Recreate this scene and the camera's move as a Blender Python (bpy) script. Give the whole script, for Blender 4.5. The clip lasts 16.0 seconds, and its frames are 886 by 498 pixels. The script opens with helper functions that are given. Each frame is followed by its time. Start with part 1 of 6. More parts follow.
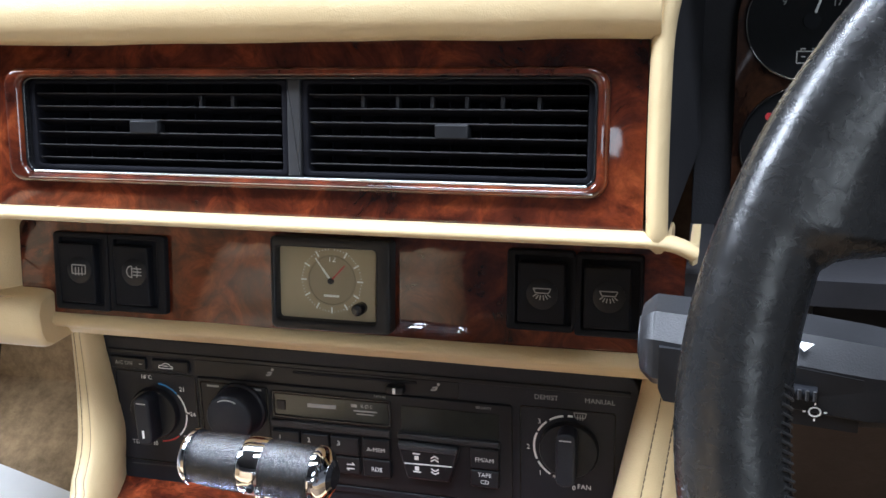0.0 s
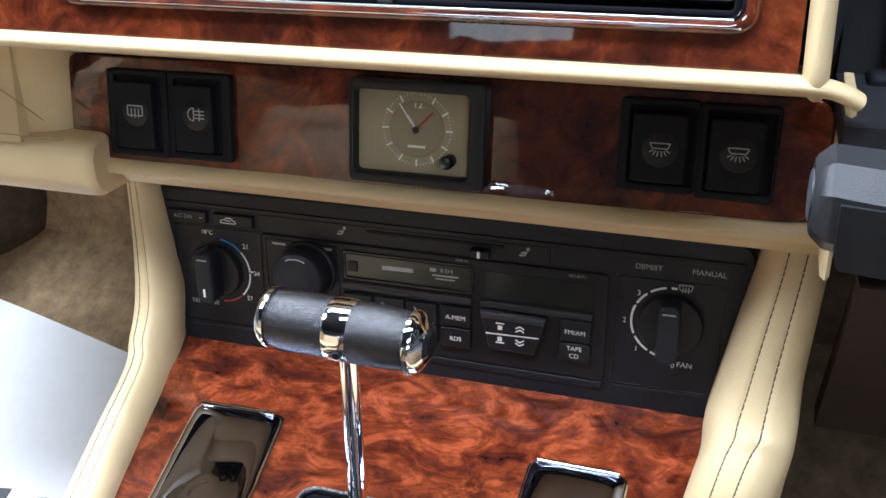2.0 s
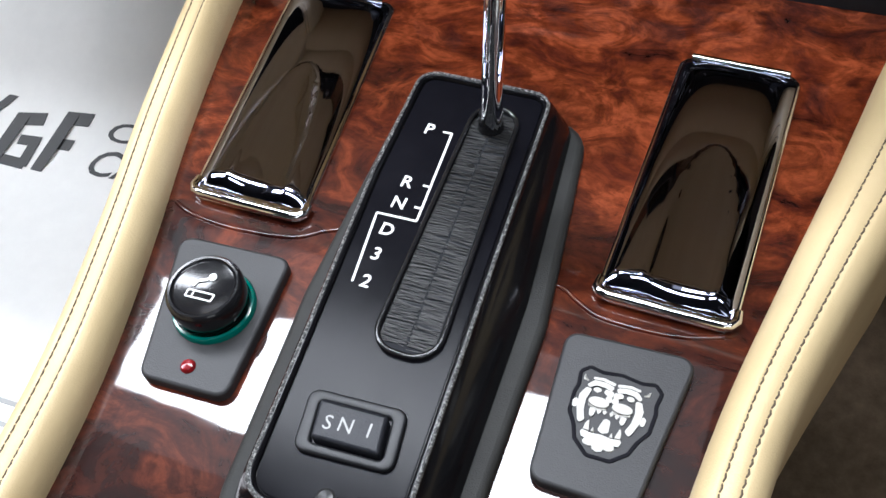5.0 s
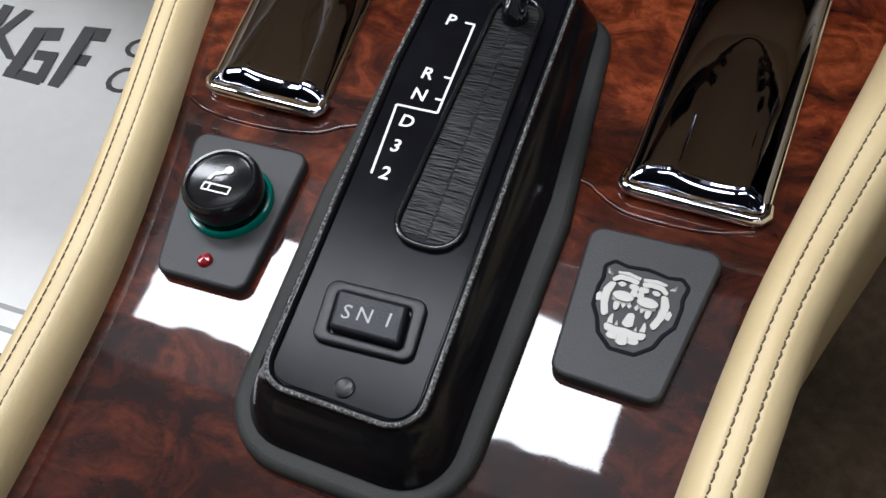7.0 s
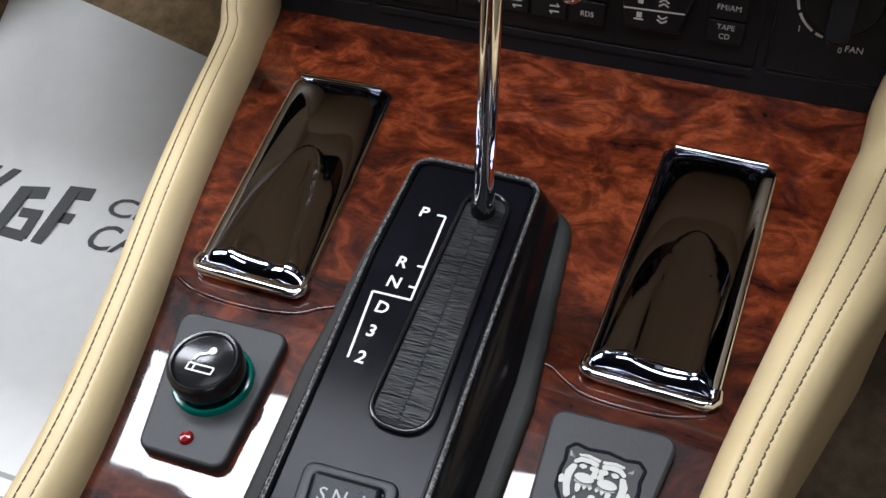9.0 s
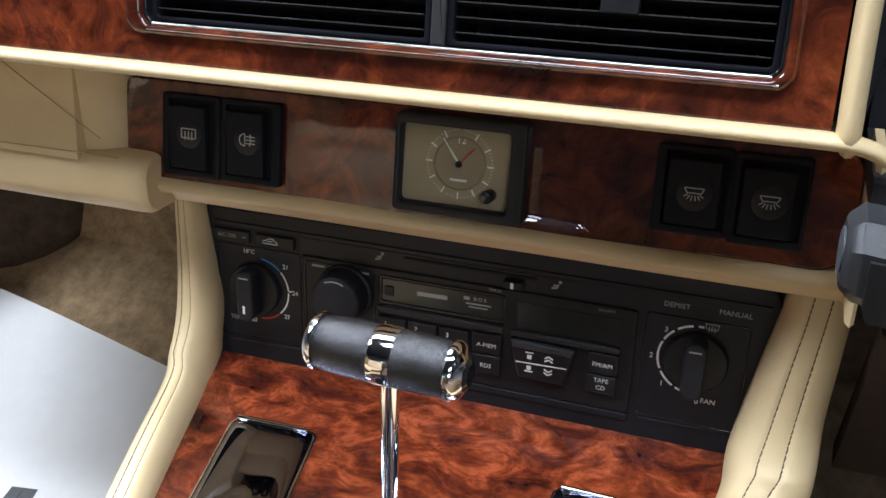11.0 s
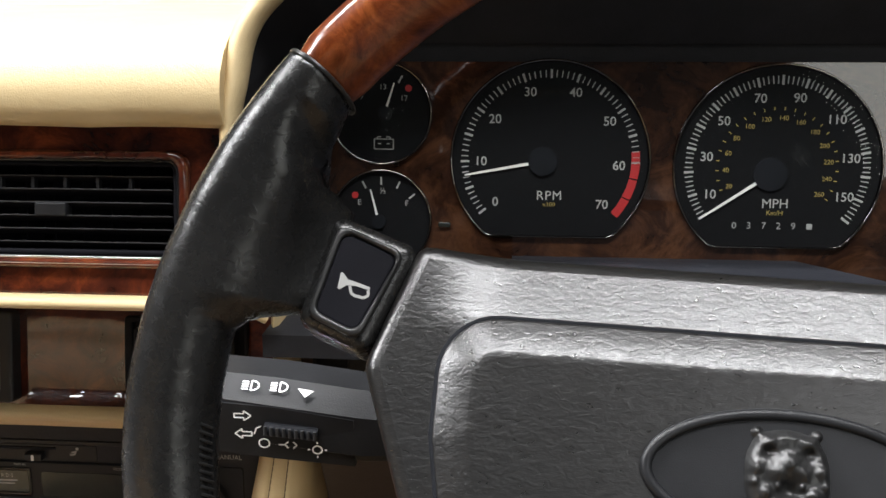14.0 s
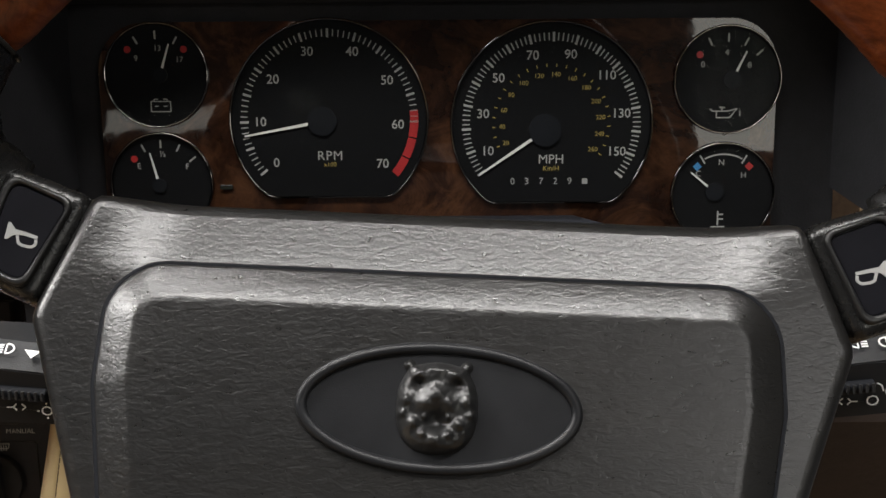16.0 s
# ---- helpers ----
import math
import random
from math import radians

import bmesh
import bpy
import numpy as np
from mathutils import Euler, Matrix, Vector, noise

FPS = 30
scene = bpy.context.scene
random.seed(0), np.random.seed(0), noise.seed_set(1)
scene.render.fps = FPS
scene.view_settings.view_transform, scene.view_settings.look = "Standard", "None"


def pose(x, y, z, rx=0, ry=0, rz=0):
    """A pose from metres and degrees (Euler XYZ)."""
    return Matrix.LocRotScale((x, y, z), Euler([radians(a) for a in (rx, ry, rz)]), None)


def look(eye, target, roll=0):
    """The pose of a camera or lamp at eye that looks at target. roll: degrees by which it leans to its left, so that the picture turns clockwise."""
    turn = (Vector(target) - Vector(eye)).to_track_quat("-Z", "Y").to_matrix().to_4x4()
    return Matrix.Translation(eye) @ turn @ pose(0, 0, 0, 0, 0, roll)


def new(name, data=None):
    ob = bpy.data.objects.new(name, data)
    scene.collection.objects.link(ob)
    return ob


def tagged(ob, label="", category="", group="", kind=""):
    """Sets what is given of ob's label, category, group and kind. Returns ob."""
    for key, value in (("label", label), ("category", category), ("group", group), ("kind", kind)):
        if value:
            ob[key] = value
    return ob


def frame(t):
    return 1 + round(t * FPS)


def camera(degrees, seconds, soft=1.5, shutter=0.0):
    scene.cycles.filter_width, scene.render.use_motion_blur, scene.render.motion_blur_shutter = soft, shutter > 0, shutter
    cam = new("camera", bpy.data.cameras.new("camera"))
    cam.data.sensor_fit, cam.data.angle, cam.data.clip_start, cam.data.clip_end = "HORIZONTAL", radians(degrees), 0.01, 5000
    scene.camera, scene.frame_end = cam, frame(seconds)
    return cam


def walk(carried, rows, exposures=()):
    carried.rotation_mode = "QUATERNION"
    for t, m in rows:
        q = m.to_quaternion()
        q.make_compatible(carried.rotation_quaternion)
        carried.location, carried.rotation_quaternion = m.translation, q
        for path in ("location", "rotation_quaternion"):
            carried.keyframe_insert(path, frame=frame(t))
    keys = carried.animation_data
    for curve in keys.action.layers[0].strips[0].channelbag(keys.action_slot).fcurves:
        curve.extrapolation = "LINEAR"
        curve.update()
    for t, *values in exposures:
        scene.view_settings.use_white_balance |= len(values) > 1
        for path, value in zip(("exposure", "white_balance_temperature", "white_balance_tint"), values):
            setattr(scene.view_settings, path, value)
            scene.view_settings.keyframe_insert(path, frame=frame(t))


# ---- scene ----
cam = camera(49.9, 16.0)
PATH = [
    (0, (0.089, 0.113, 0.833), (-0.445, 1.936, 0.208), -2.4),
    (0.5, (0.076, 0.12, 0.827), (-0.464, 1.928, 0.163), -2.2),
    (1, (0.065, 0.133, 0.822), (-0.494, 1.915, 0.107), -2.1),
    (1.5, (0.056, 0.144, 0.813), (-0.523, 1.893, 0.035), -1.9),
    (2, (0.045, 0.15, 0.804), (-0.536, 1.856, -0.062), -1.6),
    (2.5, (0.037, 0.154, 0.793), (-0.551, 1.805, -0.171), -1.5),
    (3, (0.028, 0.162, 0.786), (-0.56, 1.74, -0.294), -1.7),
    (3.5, (0.02, 0.166, 0.771), (-0.573, 1.681, -0.392), -1.8),
    (4, (0.013, 0.167, 0.755), (-0.581, 1.619, -0.486), -2.0),
    (4.5, (0.007, 0.17, 0.741), (-0.587, 1.546, -0.583), -2.3),
    (5, (0.004, 0.167, 0.726), (-0.589, 1.475, -0.666), -2.7),
    (5.2, (0.003, 0.166, 0.721), (-0.589, 1.449, -0.695), -2.9),
    (7.3, (0.005, 0.162, 0.709), (-0.592, 1.362, -0.776), -3.9),
    (7.5, (0.005, 0.162, 0.711), (-0.592, 1.372, -0.765), -3.7),
    (8, (0.006, 0.163, 0.72), (-0.595, 1.414, -0.72), -3.3),
    (8.2, (0.006, 0.163, 0.724), (-0.596, 1.438, -0.694), -3.0),
    (10.3, (0.027, 0.143, 0.786), (-0.598, 1.764, -0.205), 0.5),
    (10.5, (0.032, 0.143, 0.799), (-0.601, 1.781, -0.16), 0.1),
    (11, (0.039, 0.133, 0.818), (-0.578, 1.844, -0.015), 0.4),
    (11.5, (0.054, 0.12, 0.835), (-0.516, 1.901, 0.126), 0.4),
    (12, (0.08, 0.101, 0.85), (-0.424, 1.94, 0.244), 0.2),
    (12.5, (0.112, 0.085, 0.85), (-0.31, 1.9725, 0.34), 0.1),
    (13, (0.154, 0.095, 0.849), (-0.22, 1.999, 0.366), 0.0),
    (13.5, (0.182, 0.087, 0.848), (-0.074, 2.011, 0.364), -0.1),
    (14, (0.208, 0.083, 0.845), (0.052, 2.015, 0.35), -0.1),
    (14.5, (0.235, 0.085, 0.84), (0.145, 2.023, 0.352), -0.2),
    (15, (0.262, 0.085, 0.838), (0.205, 2.022, 0.342), -0.4),
    (15.5, (0.281, 0.085, 0.836), (0.244, 2.017, 0.321), -0.3),
    (16, (0.288, 0.082, 0.833), (0.287, 2.01, 0.301), -0.4),
]
EXPOSURES = [(0, 0.95, 5400, 10), (1.5, 0.82, 5300, 10), (2.5, 0.76, 5400, 10), (3.5, 0.5, 5700, 10), (5, -0.1, 5800, 10), (7.3, -0.75, 5900, 10), (8.2, -0.75, 5900, 10), (10.5, 0.05, 5600, 10), (11.5, 0.53, 5500, 10), (12.5, 0.45, 5900, 10), (14, 0.42, 6300, 10), (15, 0.03, 6500, 10), (16, -0.15, 6600, 10)]
walk(cam, [(t, look(eye, target, roll)) for t, eye, target, roll in PATH], EXPOSURES)

# ---- light: a dim showroom with ceiling panels over the car ----
world = bpy.data.worlds.new("showroom_air")
scene.world = world
world.use_nodes = True
bg = world.node_tree.nodes["Background"]
bg.inputs[0].default_value = (0.49, 0.48, 0.47, 1)
bg.inputs[1].default_value = 0.35


def panel_light(name, eye, target, sx, sy, watts, tone=(1.0, 0.985, 0.97)):
    data = bpy.data.lights.new(name, "AREA")
    data.shape, data.size, data.size_y, data.energy, data.color = "RECTANGLE", sx, sy, watts, tone
    ob = new(name, data)
    ob.matrix_world = look(eye, target) if abs(eye[0] - target[0]) + abs(eye[1] - target[1]) > 0.01 else pose(*eye)
    return ob


panel_light("ceiling_panel_front", (-0.78, 0.675, 2.25), (-0.78, 0.675, 0.0), 1.22, 0.30, 50)
panel_light("ceiling_panel_glow", (-0.71, 0.71, 2.256), (-0.71, 0.71, 0.0), 1.46, 0.59, 2.2)
panel_light("ceiling_panel_middle", (0.2, -0.06, 2.25), (0.14, 0.25, 0.6), 1.9, 0.26, 38)
# unseen fill lamps added to brighten the footwell mat and the wheel hub
panel_light("side_fill", (-1.75, 0.1, 2.25), (-0.6, 0.3, 0.3), 0.6, 1.4, 82)
panel_light("right_fill", (1.6, -1.6, 2.25), (0.5, 0.3, 0.6), 1.4, 1.0, 13)
panel_light("rear_wall_light", (2.735, -3.93, 1.32), (2.735, 0, 1.32), 2.23, 0.8, 21, (1.0, 0.99, 0.90))
panel_light("rear_wall_light", (-1.18, -3.93, 1.1), (-1.18, 0, 1.1), 0.64, 0.12, 0.48, (1.0, 0.99, 0.90))
# small unseen lamp added for one bright spot mirrored in the fascia
panel_light("rear_wall_light", (-0.45, -3.93, 1.2), (-0.45, 0, 1.2), 0.16, 0.14, 0.22, (0.97, 1.0, 0.95))


# ---- building helpers ----
def frame_of(y, z, lean, x=0.0):
    """A panel's own axes: u to the right, v up the panel, w out of it towards the seats."""
    a = radians(lean)
    up, out = Vector((0, math.sin(a), math.cos(a))), Vector((0, -math.cos(a), math.sin(a)))
    m = Matrix.Identity(4)
    for i, c in enumerate((Vector((1, 0, 0)), up, out, Vector((x, y, z)))):
        for j in range(3):
            m[j][i] = c[j]
    return m


VENT = frame_of(0.5385, 0.7433, 9)
CLOCK = frame_of(0.5755, 0.6526, 10)
RADIO = frame_of(0.6, 0.55, 3)
DIALS = frame_of(0.6104, 0.7635, 6)
WHEEL = frame_of(0.3565, 0.7379, 30, 0.283) @ pose(0, 0, 0, 0, 0, -3) @ Matrix.Translation((0.0043, -0.0065, 0))
CONSOLE = frame_of(0.4597, 0.4667, 79)
WORLD = Matrix.Identity(4)


def con(a, b, h=0.0):
    """A point of the console, whose middle line runs a little aslant, in millimetres."""
    return (-111.5 - 0.0645 * b + a, b, h)


def mesh(name, verts, faces, smooth=40):
    """A mesh from points in millimetres."""
    me = bpy.data.meshes.new(name)
    me.from_pydata([(x * 0.001, y * 0.001, z * 0.001) for x, y, z in verts], [], faces)
    bm = bmesh.new()
    bm.from_mesh(me)
    bmesh.ops.recalc_face_normals(bm, faces=bm.faces)
    lim = radians(smooth)
    for f in bm.faces:
        f.smooth = True
    for e in bm.edges:
        e.smooth = len(e.link_faces) == 2 and e.calc_face_angle(0) < lim and max(len(f.verts) for f in e.link_faces) < 8
    bm.to_mesh(me)
    bm.free()
    return me


def thing(name, m, label, category, group="", kind=""):
    ob = new(name)
    ob.empty_display_size = 0.01
    ob.matrix_world = m
    return tagged(ob, label, category, group, kind)


def part(name, geo, material, parent, label="", smooth=40, m=None):
    """Links (verts, faces) in millimetres as one mesh under a thing or a part."""
    ob = new(name, mesh(name, geo[0], geo[1], smooth))
    ob.data.materials.append(material)
    ob.parent = parent
    if m is not None:
        ob.matrix_basis = m
    return tagged(ob, label)


def join(*geos):
    vs, fs = [], []
    for v, f in geos:
        o = len(vs)
        vs += list(v)
        fs += [tuple(i + o for i in q) for q in f]
    return vs, fs


def rpoly(pts, r, seg=5):
    """A polygon with rounded corners; r one radius or one a corner."""
    out, n = [], len(pts)
    for i in range(n):
        p, a, b = (Vector(pts[k]).to_2d() for k in (i, i - 1, (i + 1) % n))
        rr = r[i] if isinstance(r, (list, tuple)) else r
        da, db = (a - p), (b - p)
        la, lb = da.length, db.length
        da, db = da / la, db / lb
        ang = math.acos(max(-1, min(1, da.dot(db))))
        d = min(rr / math.tan(ang / 2), la * 0.49, lb * 0.49)
        if rr <= 0:
            out.append((p.x, p.y))
            continue
        rr = d * math.tan(ang / 2)
        c = p + (da + db).normalized() * (rr / math.sin(ang / 2))
        s, e = p + da * d - c, p + db * d - c
        turn = math.atan2(s.x * e.y - s.y * e.x, s.dot(e))
        a0 = math.atan2(s.y, s.x)
        out += [(c.x + rr * math.cos(a0 + turn * k / seg), c.y + rr * math.sin(a0 + turn * k / seg)) for k in range(seg + 1)]
    return out


def rrect(u0, u1, v0, v1, r=2.0, seg=5):
    return rpoly([(u0, v0), (u1, v0), (u1, v1), (u0, v1)], r, seg)


def ring(cx, cy, r, n=48, ry=None):
    return [(cx + r * math.cos(2 * math.pi * k / n), cy + (ry or r) * math.sin(2 * math.pi * k / n)) for k in range(n)]


def inset(pts, d):
    """The outline moved inwards by d (counter-clockwise)."""
    n, out = len(pts), []
    for i in range(n):
        p, a, b = Vector(pts[i]), Vector(pts[i - 1]), Vector(pts[(i + 1) % n])
        t = (b - a)
        t = t.normalized() if t.length > 1e-9 else Vector((1, 0))
        out.append((p.x - t.y * d, p.y + t.x * d))
    return out


def loops(rows, cap0=True, cap1=True, closed=True):
    """Skins rows of equally many points."""
    n = len(rows[0])
    vs = [p for r in rows for p in r]
    fs = []
    for i in range(len(rows) - 1):
        for j in range(n if closed else n - 1):
            k = (j + 1) % n
            fs.append((i * n + j, i * n + k, (i + 1) * n + k, (i + 1) * n + j))
    if cap0:
        fs.append(tuple(range(n - 1, -1, -1)))
    if cap1:
        fs.append(tuple((len(rows) - 1) * n + j for j in range(n)))
    return vs, fs


def prism(outline, w0, w1, bev=0.6, seg=3, crown=0.0):
    """A slab of that outline from w0 to w1, with a rounded front edge."""
    rows = [[(x, y, w0) for x, y in outline]]
    for k in range(seg + 1):
        a = math.pi / 2 * k / seg
        o = inset(outline, bev * (1 - math.cos(a)))
        rows.append([(x, y, w1 - bev + bev * math.sin(a)) for x, y in o])
    if crown:
        cx = sum(p[0] for p in outline) / len(outline)
        cy = sum(p[1] for p in outline) / len(outline)
        base = inset(outline, bev)
        for s in (0.85, 0.6, 0.3):
            rows.append([(cx + (x - cx) * s, cy + (y - cy) * s, w1 + crown * (1 - s * s)) for x, y in base])
    return loops(rows)


def border(outer, inner, w0, w1, bev=0.8, seg=3):
    """A frame between two outlines of equally many points, rounded on both front edges."""
    rows = [[(x, y, w0) for x, y in outer]]
    for k in range(seg + 1):
        a = math.pi / 2 * k / seg
        rows.append([(x, y, w1 - bev + bev * math.sin(a)) for x, y in inset(outer, bev * (1 - math.cos(a)))])
    for k in range(seg, -1, -1):
        a = math.pi / 2 * k / seg
        rows.append([(x, y, w1 - bev + bev * math.sin(a)) for x, y in inset(inner, -bev * (1 - math.cos(a)))])
    rows.append([(x, y, w0) for x, y in inner])
    rows.append(rows[0])
    return loops(rows, False, False)


def lathe(profile, cx=0, cy=0, n=40, lobes=0, depth=0.0):
    """Turns (radius, w) about the axis w through (cx, cy)."""
    rows = []
    for r, w in profile:
        rows.append([(cx + (r - (depth if lobes and j % 2 else 0)) * math.cos(2 * math.pi * j / n),
                      cy + (r - (depth if lobes and j % 2 else 0)) * math.sin(2 * math.pi * j / n), w) for j in range(n)])
    return loops(rows)


def tube(path, r, n=10, closed=False, flat=1.0, up=(0, 0, 1)):
    """A round (or flattened) bar along a path of points; r one radius or one a point."""
    pts = [Vector(p) for p in path]
    rows, m = [], len(pts)
    for i, p in enumerate(pts):
        a = pts[i - 1] if (i > 0 or closed) else p
        b = pts[(i + 1) % m] if (i < m - 1 or closed) else p
        t = (b - a).normalized()
        s = t.cross(Vector(up))
        s = s.normalized() if s.length > 1e-6 else t.orthogonal().normalized()
        q = s.cross(t)
        rr = r[i] if isinstance(r, (list, tuple)) else r
        ff = flat[i] if isinstance(flat, (list, tuple)) else flat
        rows.append([tuple(p + s * rr * math.cos(2 * math.pi * k / n) + q * rr * ff * math.sin(2 * math.pi * k / n)) for k in range(n)])
    if closed:
        rows.append(rows[0])
    return loops(rows, not closed, not closed)


def smooth_path(ctrl, per=6):
    """A Catmull-Rom curve through points."""
    P = [Vector(c) for c in ctrl]
    P = [P[0] * 2 - P[1]] + P + [P[-1] * 2 - P[-2]]
    out = []
    for i in range(1, len(P) - 2):
        for k in range(per):
            t = k / per
            a, b, c, d = P[i - 1], P[i], P[i + 1], P[i + 2]
            out.append(0.5 * (2 * b + (c - a) * t + (2 * a - 5 * b + 4 * c - d) * t * t + (3 * b - a - 3 * c + d) * t ** 3))
    out.append(P[-2])
    return [tuple(p) for p in out]


def stretch(profile, x0, x1, n=2, wave=0.0):
    """A closed profile of (y, z), in millimetres, drawn out along x."""
    rows = []
    for i in range(n + 1):
        x = x0 + (x1 - x0) * i / n
        rows.append([(x, y + wave * noise.noise((x * 0.02, y * 0.02, 3)), z + wave * noise.noise((x * 0.02, z * 0.02, 9))) for y, z in profile])
    return loops(rows)


def at(m, x, y, z):
    """A point of a panel, given in its millimetres, in world millimetres."""
    p = m @ Vector((x * 0.001, y * 0.001, z * 0.001))
    return (p.x * 1000, p.y * 1000, p.z * 1000)


def lettering(text, size, u, v, w, align="CENTER", spacing=1.0, bold=0.0, turn=0.0):
    """Raised letters in the built-in font, size their height in millimetres."""
    cu = bpy.data.curves.new("letters", "FONT")
    cu.body, cu.align_x, cu.align_y, cu.space_character = text, align, "CENTER", spacing
    cu.size, cu.extrude, cu.offset, cu.resolution_u = size / 0.69, 0.06, bold, 3
    ob = bpy.data.objects.new("letters", cu)
    scene.collection.objects.link(ob)
    bpy.context.view_layer.update()
    me = bpy.data.meshes.new_from_object(ob.evaluated_get(bpy.context.evaluated_depsgraph_get()))
    c, s = math.cos(radians(turn)), math.sin(radians(turn))
    vs = [(u + p.co.x * c - p.co.y * s, v + p.co.x * s + p.co.y * c, w + p.co.z) for p in me.vertices]
    fs = [tuple(f.vertices) for f in me.polygons]
    bpy.data.objects.remove(ob)
    bpy.data.curves.remove(cu)
    bpy.data.meshes.remove(me)
    return vs, fs


def bar(u0, v0, u1, v1, width, w, thick=0.12):
    """A printed stroke from one point to another."""
    d = Vector((u1 - u0, v1 - v0)).normalized() * (width / 2)
    q = [(u0 - d.y, v0 + d.x), (u0 + d.y, v0 - d.x), (u1 + d.y, v1 - d.x), (u1 - d.y, v1 + d.x)]
    return loops([[(x, y, w) for x, y in q], [(x, y, w + thick) for x, y in q]])


def strokes(lines, width, w, closed=False):
    """Printed strokes through runs of points."""
    out = []
    for run in lines:
        run = list(run)
        for a, b in zip(run, run[1:]):
            out.append(bar(*a, *b, width, w))
    return join(*out)


def arc(cx, cy, r, a0, a1, n=16):
    return [(cx + r * math.cos(radians(a0 + (a1 - a0) * k / n)), cy + r * math.sin(radians(a0 + (a1 - a0) * k / n))) for k in range(n + 1)]


# ---- materials ----
def material(name):
    m = bpy.data.materials.new(name)
    m.use_nodes = True
    return m, m.node_tree, m.node_tree.nodes["Principled BSDF"]


def node(tree, kind, **values):
    n = tree.nodes.new(kind)
    for k, v in values.items():
        n.inputs[k.replace("_", " ")].default_value = v
    return n


def ramp(tree, source, stops):
    r = tree.nodes.new("ShaderNodeValToRGB")
    while len(r.color_ramp.elements) < len(stops):
        r.color_ramp.elements.new(0.5)
    for e, (p, c) in zip(r.color_ramp.elements, stops):
        e.position, e.color = p, (*c, 1)
    tree.links.new(source, r.inputs[0])
    return r.outputs[0]


def place(tree, scale=(1, 1, 1)):
    """Surface coordinates in metres, the same for all parts of one thing."""
    c = tree.nodes.new("ShaderNodeNewGeometry")
    m = tree.nodes.new("ShaderNodeMapping")
    m.inputs["Scale"].default_value = scale
    tree.links.new(c.outputs["Position"], m.inputs[0])
    return m.outputs[0]


def bump(tree, bsdf, height, strength, distance=0.001, before=None):
    b = tree.nodes.new("ShaderNodeBump")
    b.inputs["Strength"].default_value, b.inputs["Distance"].default_value = strength, distance
    tree.links.new(height, b.inputs["Height"])
    if before:
        tree.links.new(before, b.inputs["Normal"])
    tree.links.new(b.outputs[0], bsdf.inputs["Normal"])
    return b.outputs[0]


def leather(name, light, dark, rough, grain=900, crease=0.5, fold=120.0, spec=0.5, cell=0.15, along=(1, 1, 1), detail=5.0):
    m, t, b = material(name)
    p = place(t, along)
    big = node(t, "ShaderNodeTexNoise", Scale=18.0, Detail=4.0, Roughness=0.6)
    t.links.new(p, big.inputs["Vector"])
    t.links.new(ramp(t, big.outputs[0], [(0.3, dark), (0.7, light)]), b.inputs["Base Color"])
    vor = node(t, "ShaderNodeTexVoronoi", Scale=grain, Randomness=1.0)
    vor.feature = "DISTANCE_TO_EDGE"
    t.links.new(p, vor.inputs["Vector"])
    wr = node(t, "ShaderNodeTexNoise", Scale=fold, Detail=detail, Roughness=0.65, Distortion=0.8)
    t.links.new(p, wr.inputs["Vector"])
    n1 = bump(t, b, ramp(t, vor.outputs["Distance"], [(0.0, (0, 0, 0)), (0.25, (1, 1, 1))]), cell, 0.0003)
    bump(t, b, wr.outputs[0], crease, 0.0012, n1)
    rr = t.nodes.new("ShaderNodeMapRange")
    rr.inputs["To Min"].default_value, rr.inputs["To Max"].default_value = rough - 0.08, rough + 0.12
    t.links.new(wr.outputs[0], rr.inputs["Value"])
    t.links.new(rr.outputs[0], b.inputs["Roughness"])
    b.inputs["Specular IOR Level"].default_value = spec
    return m


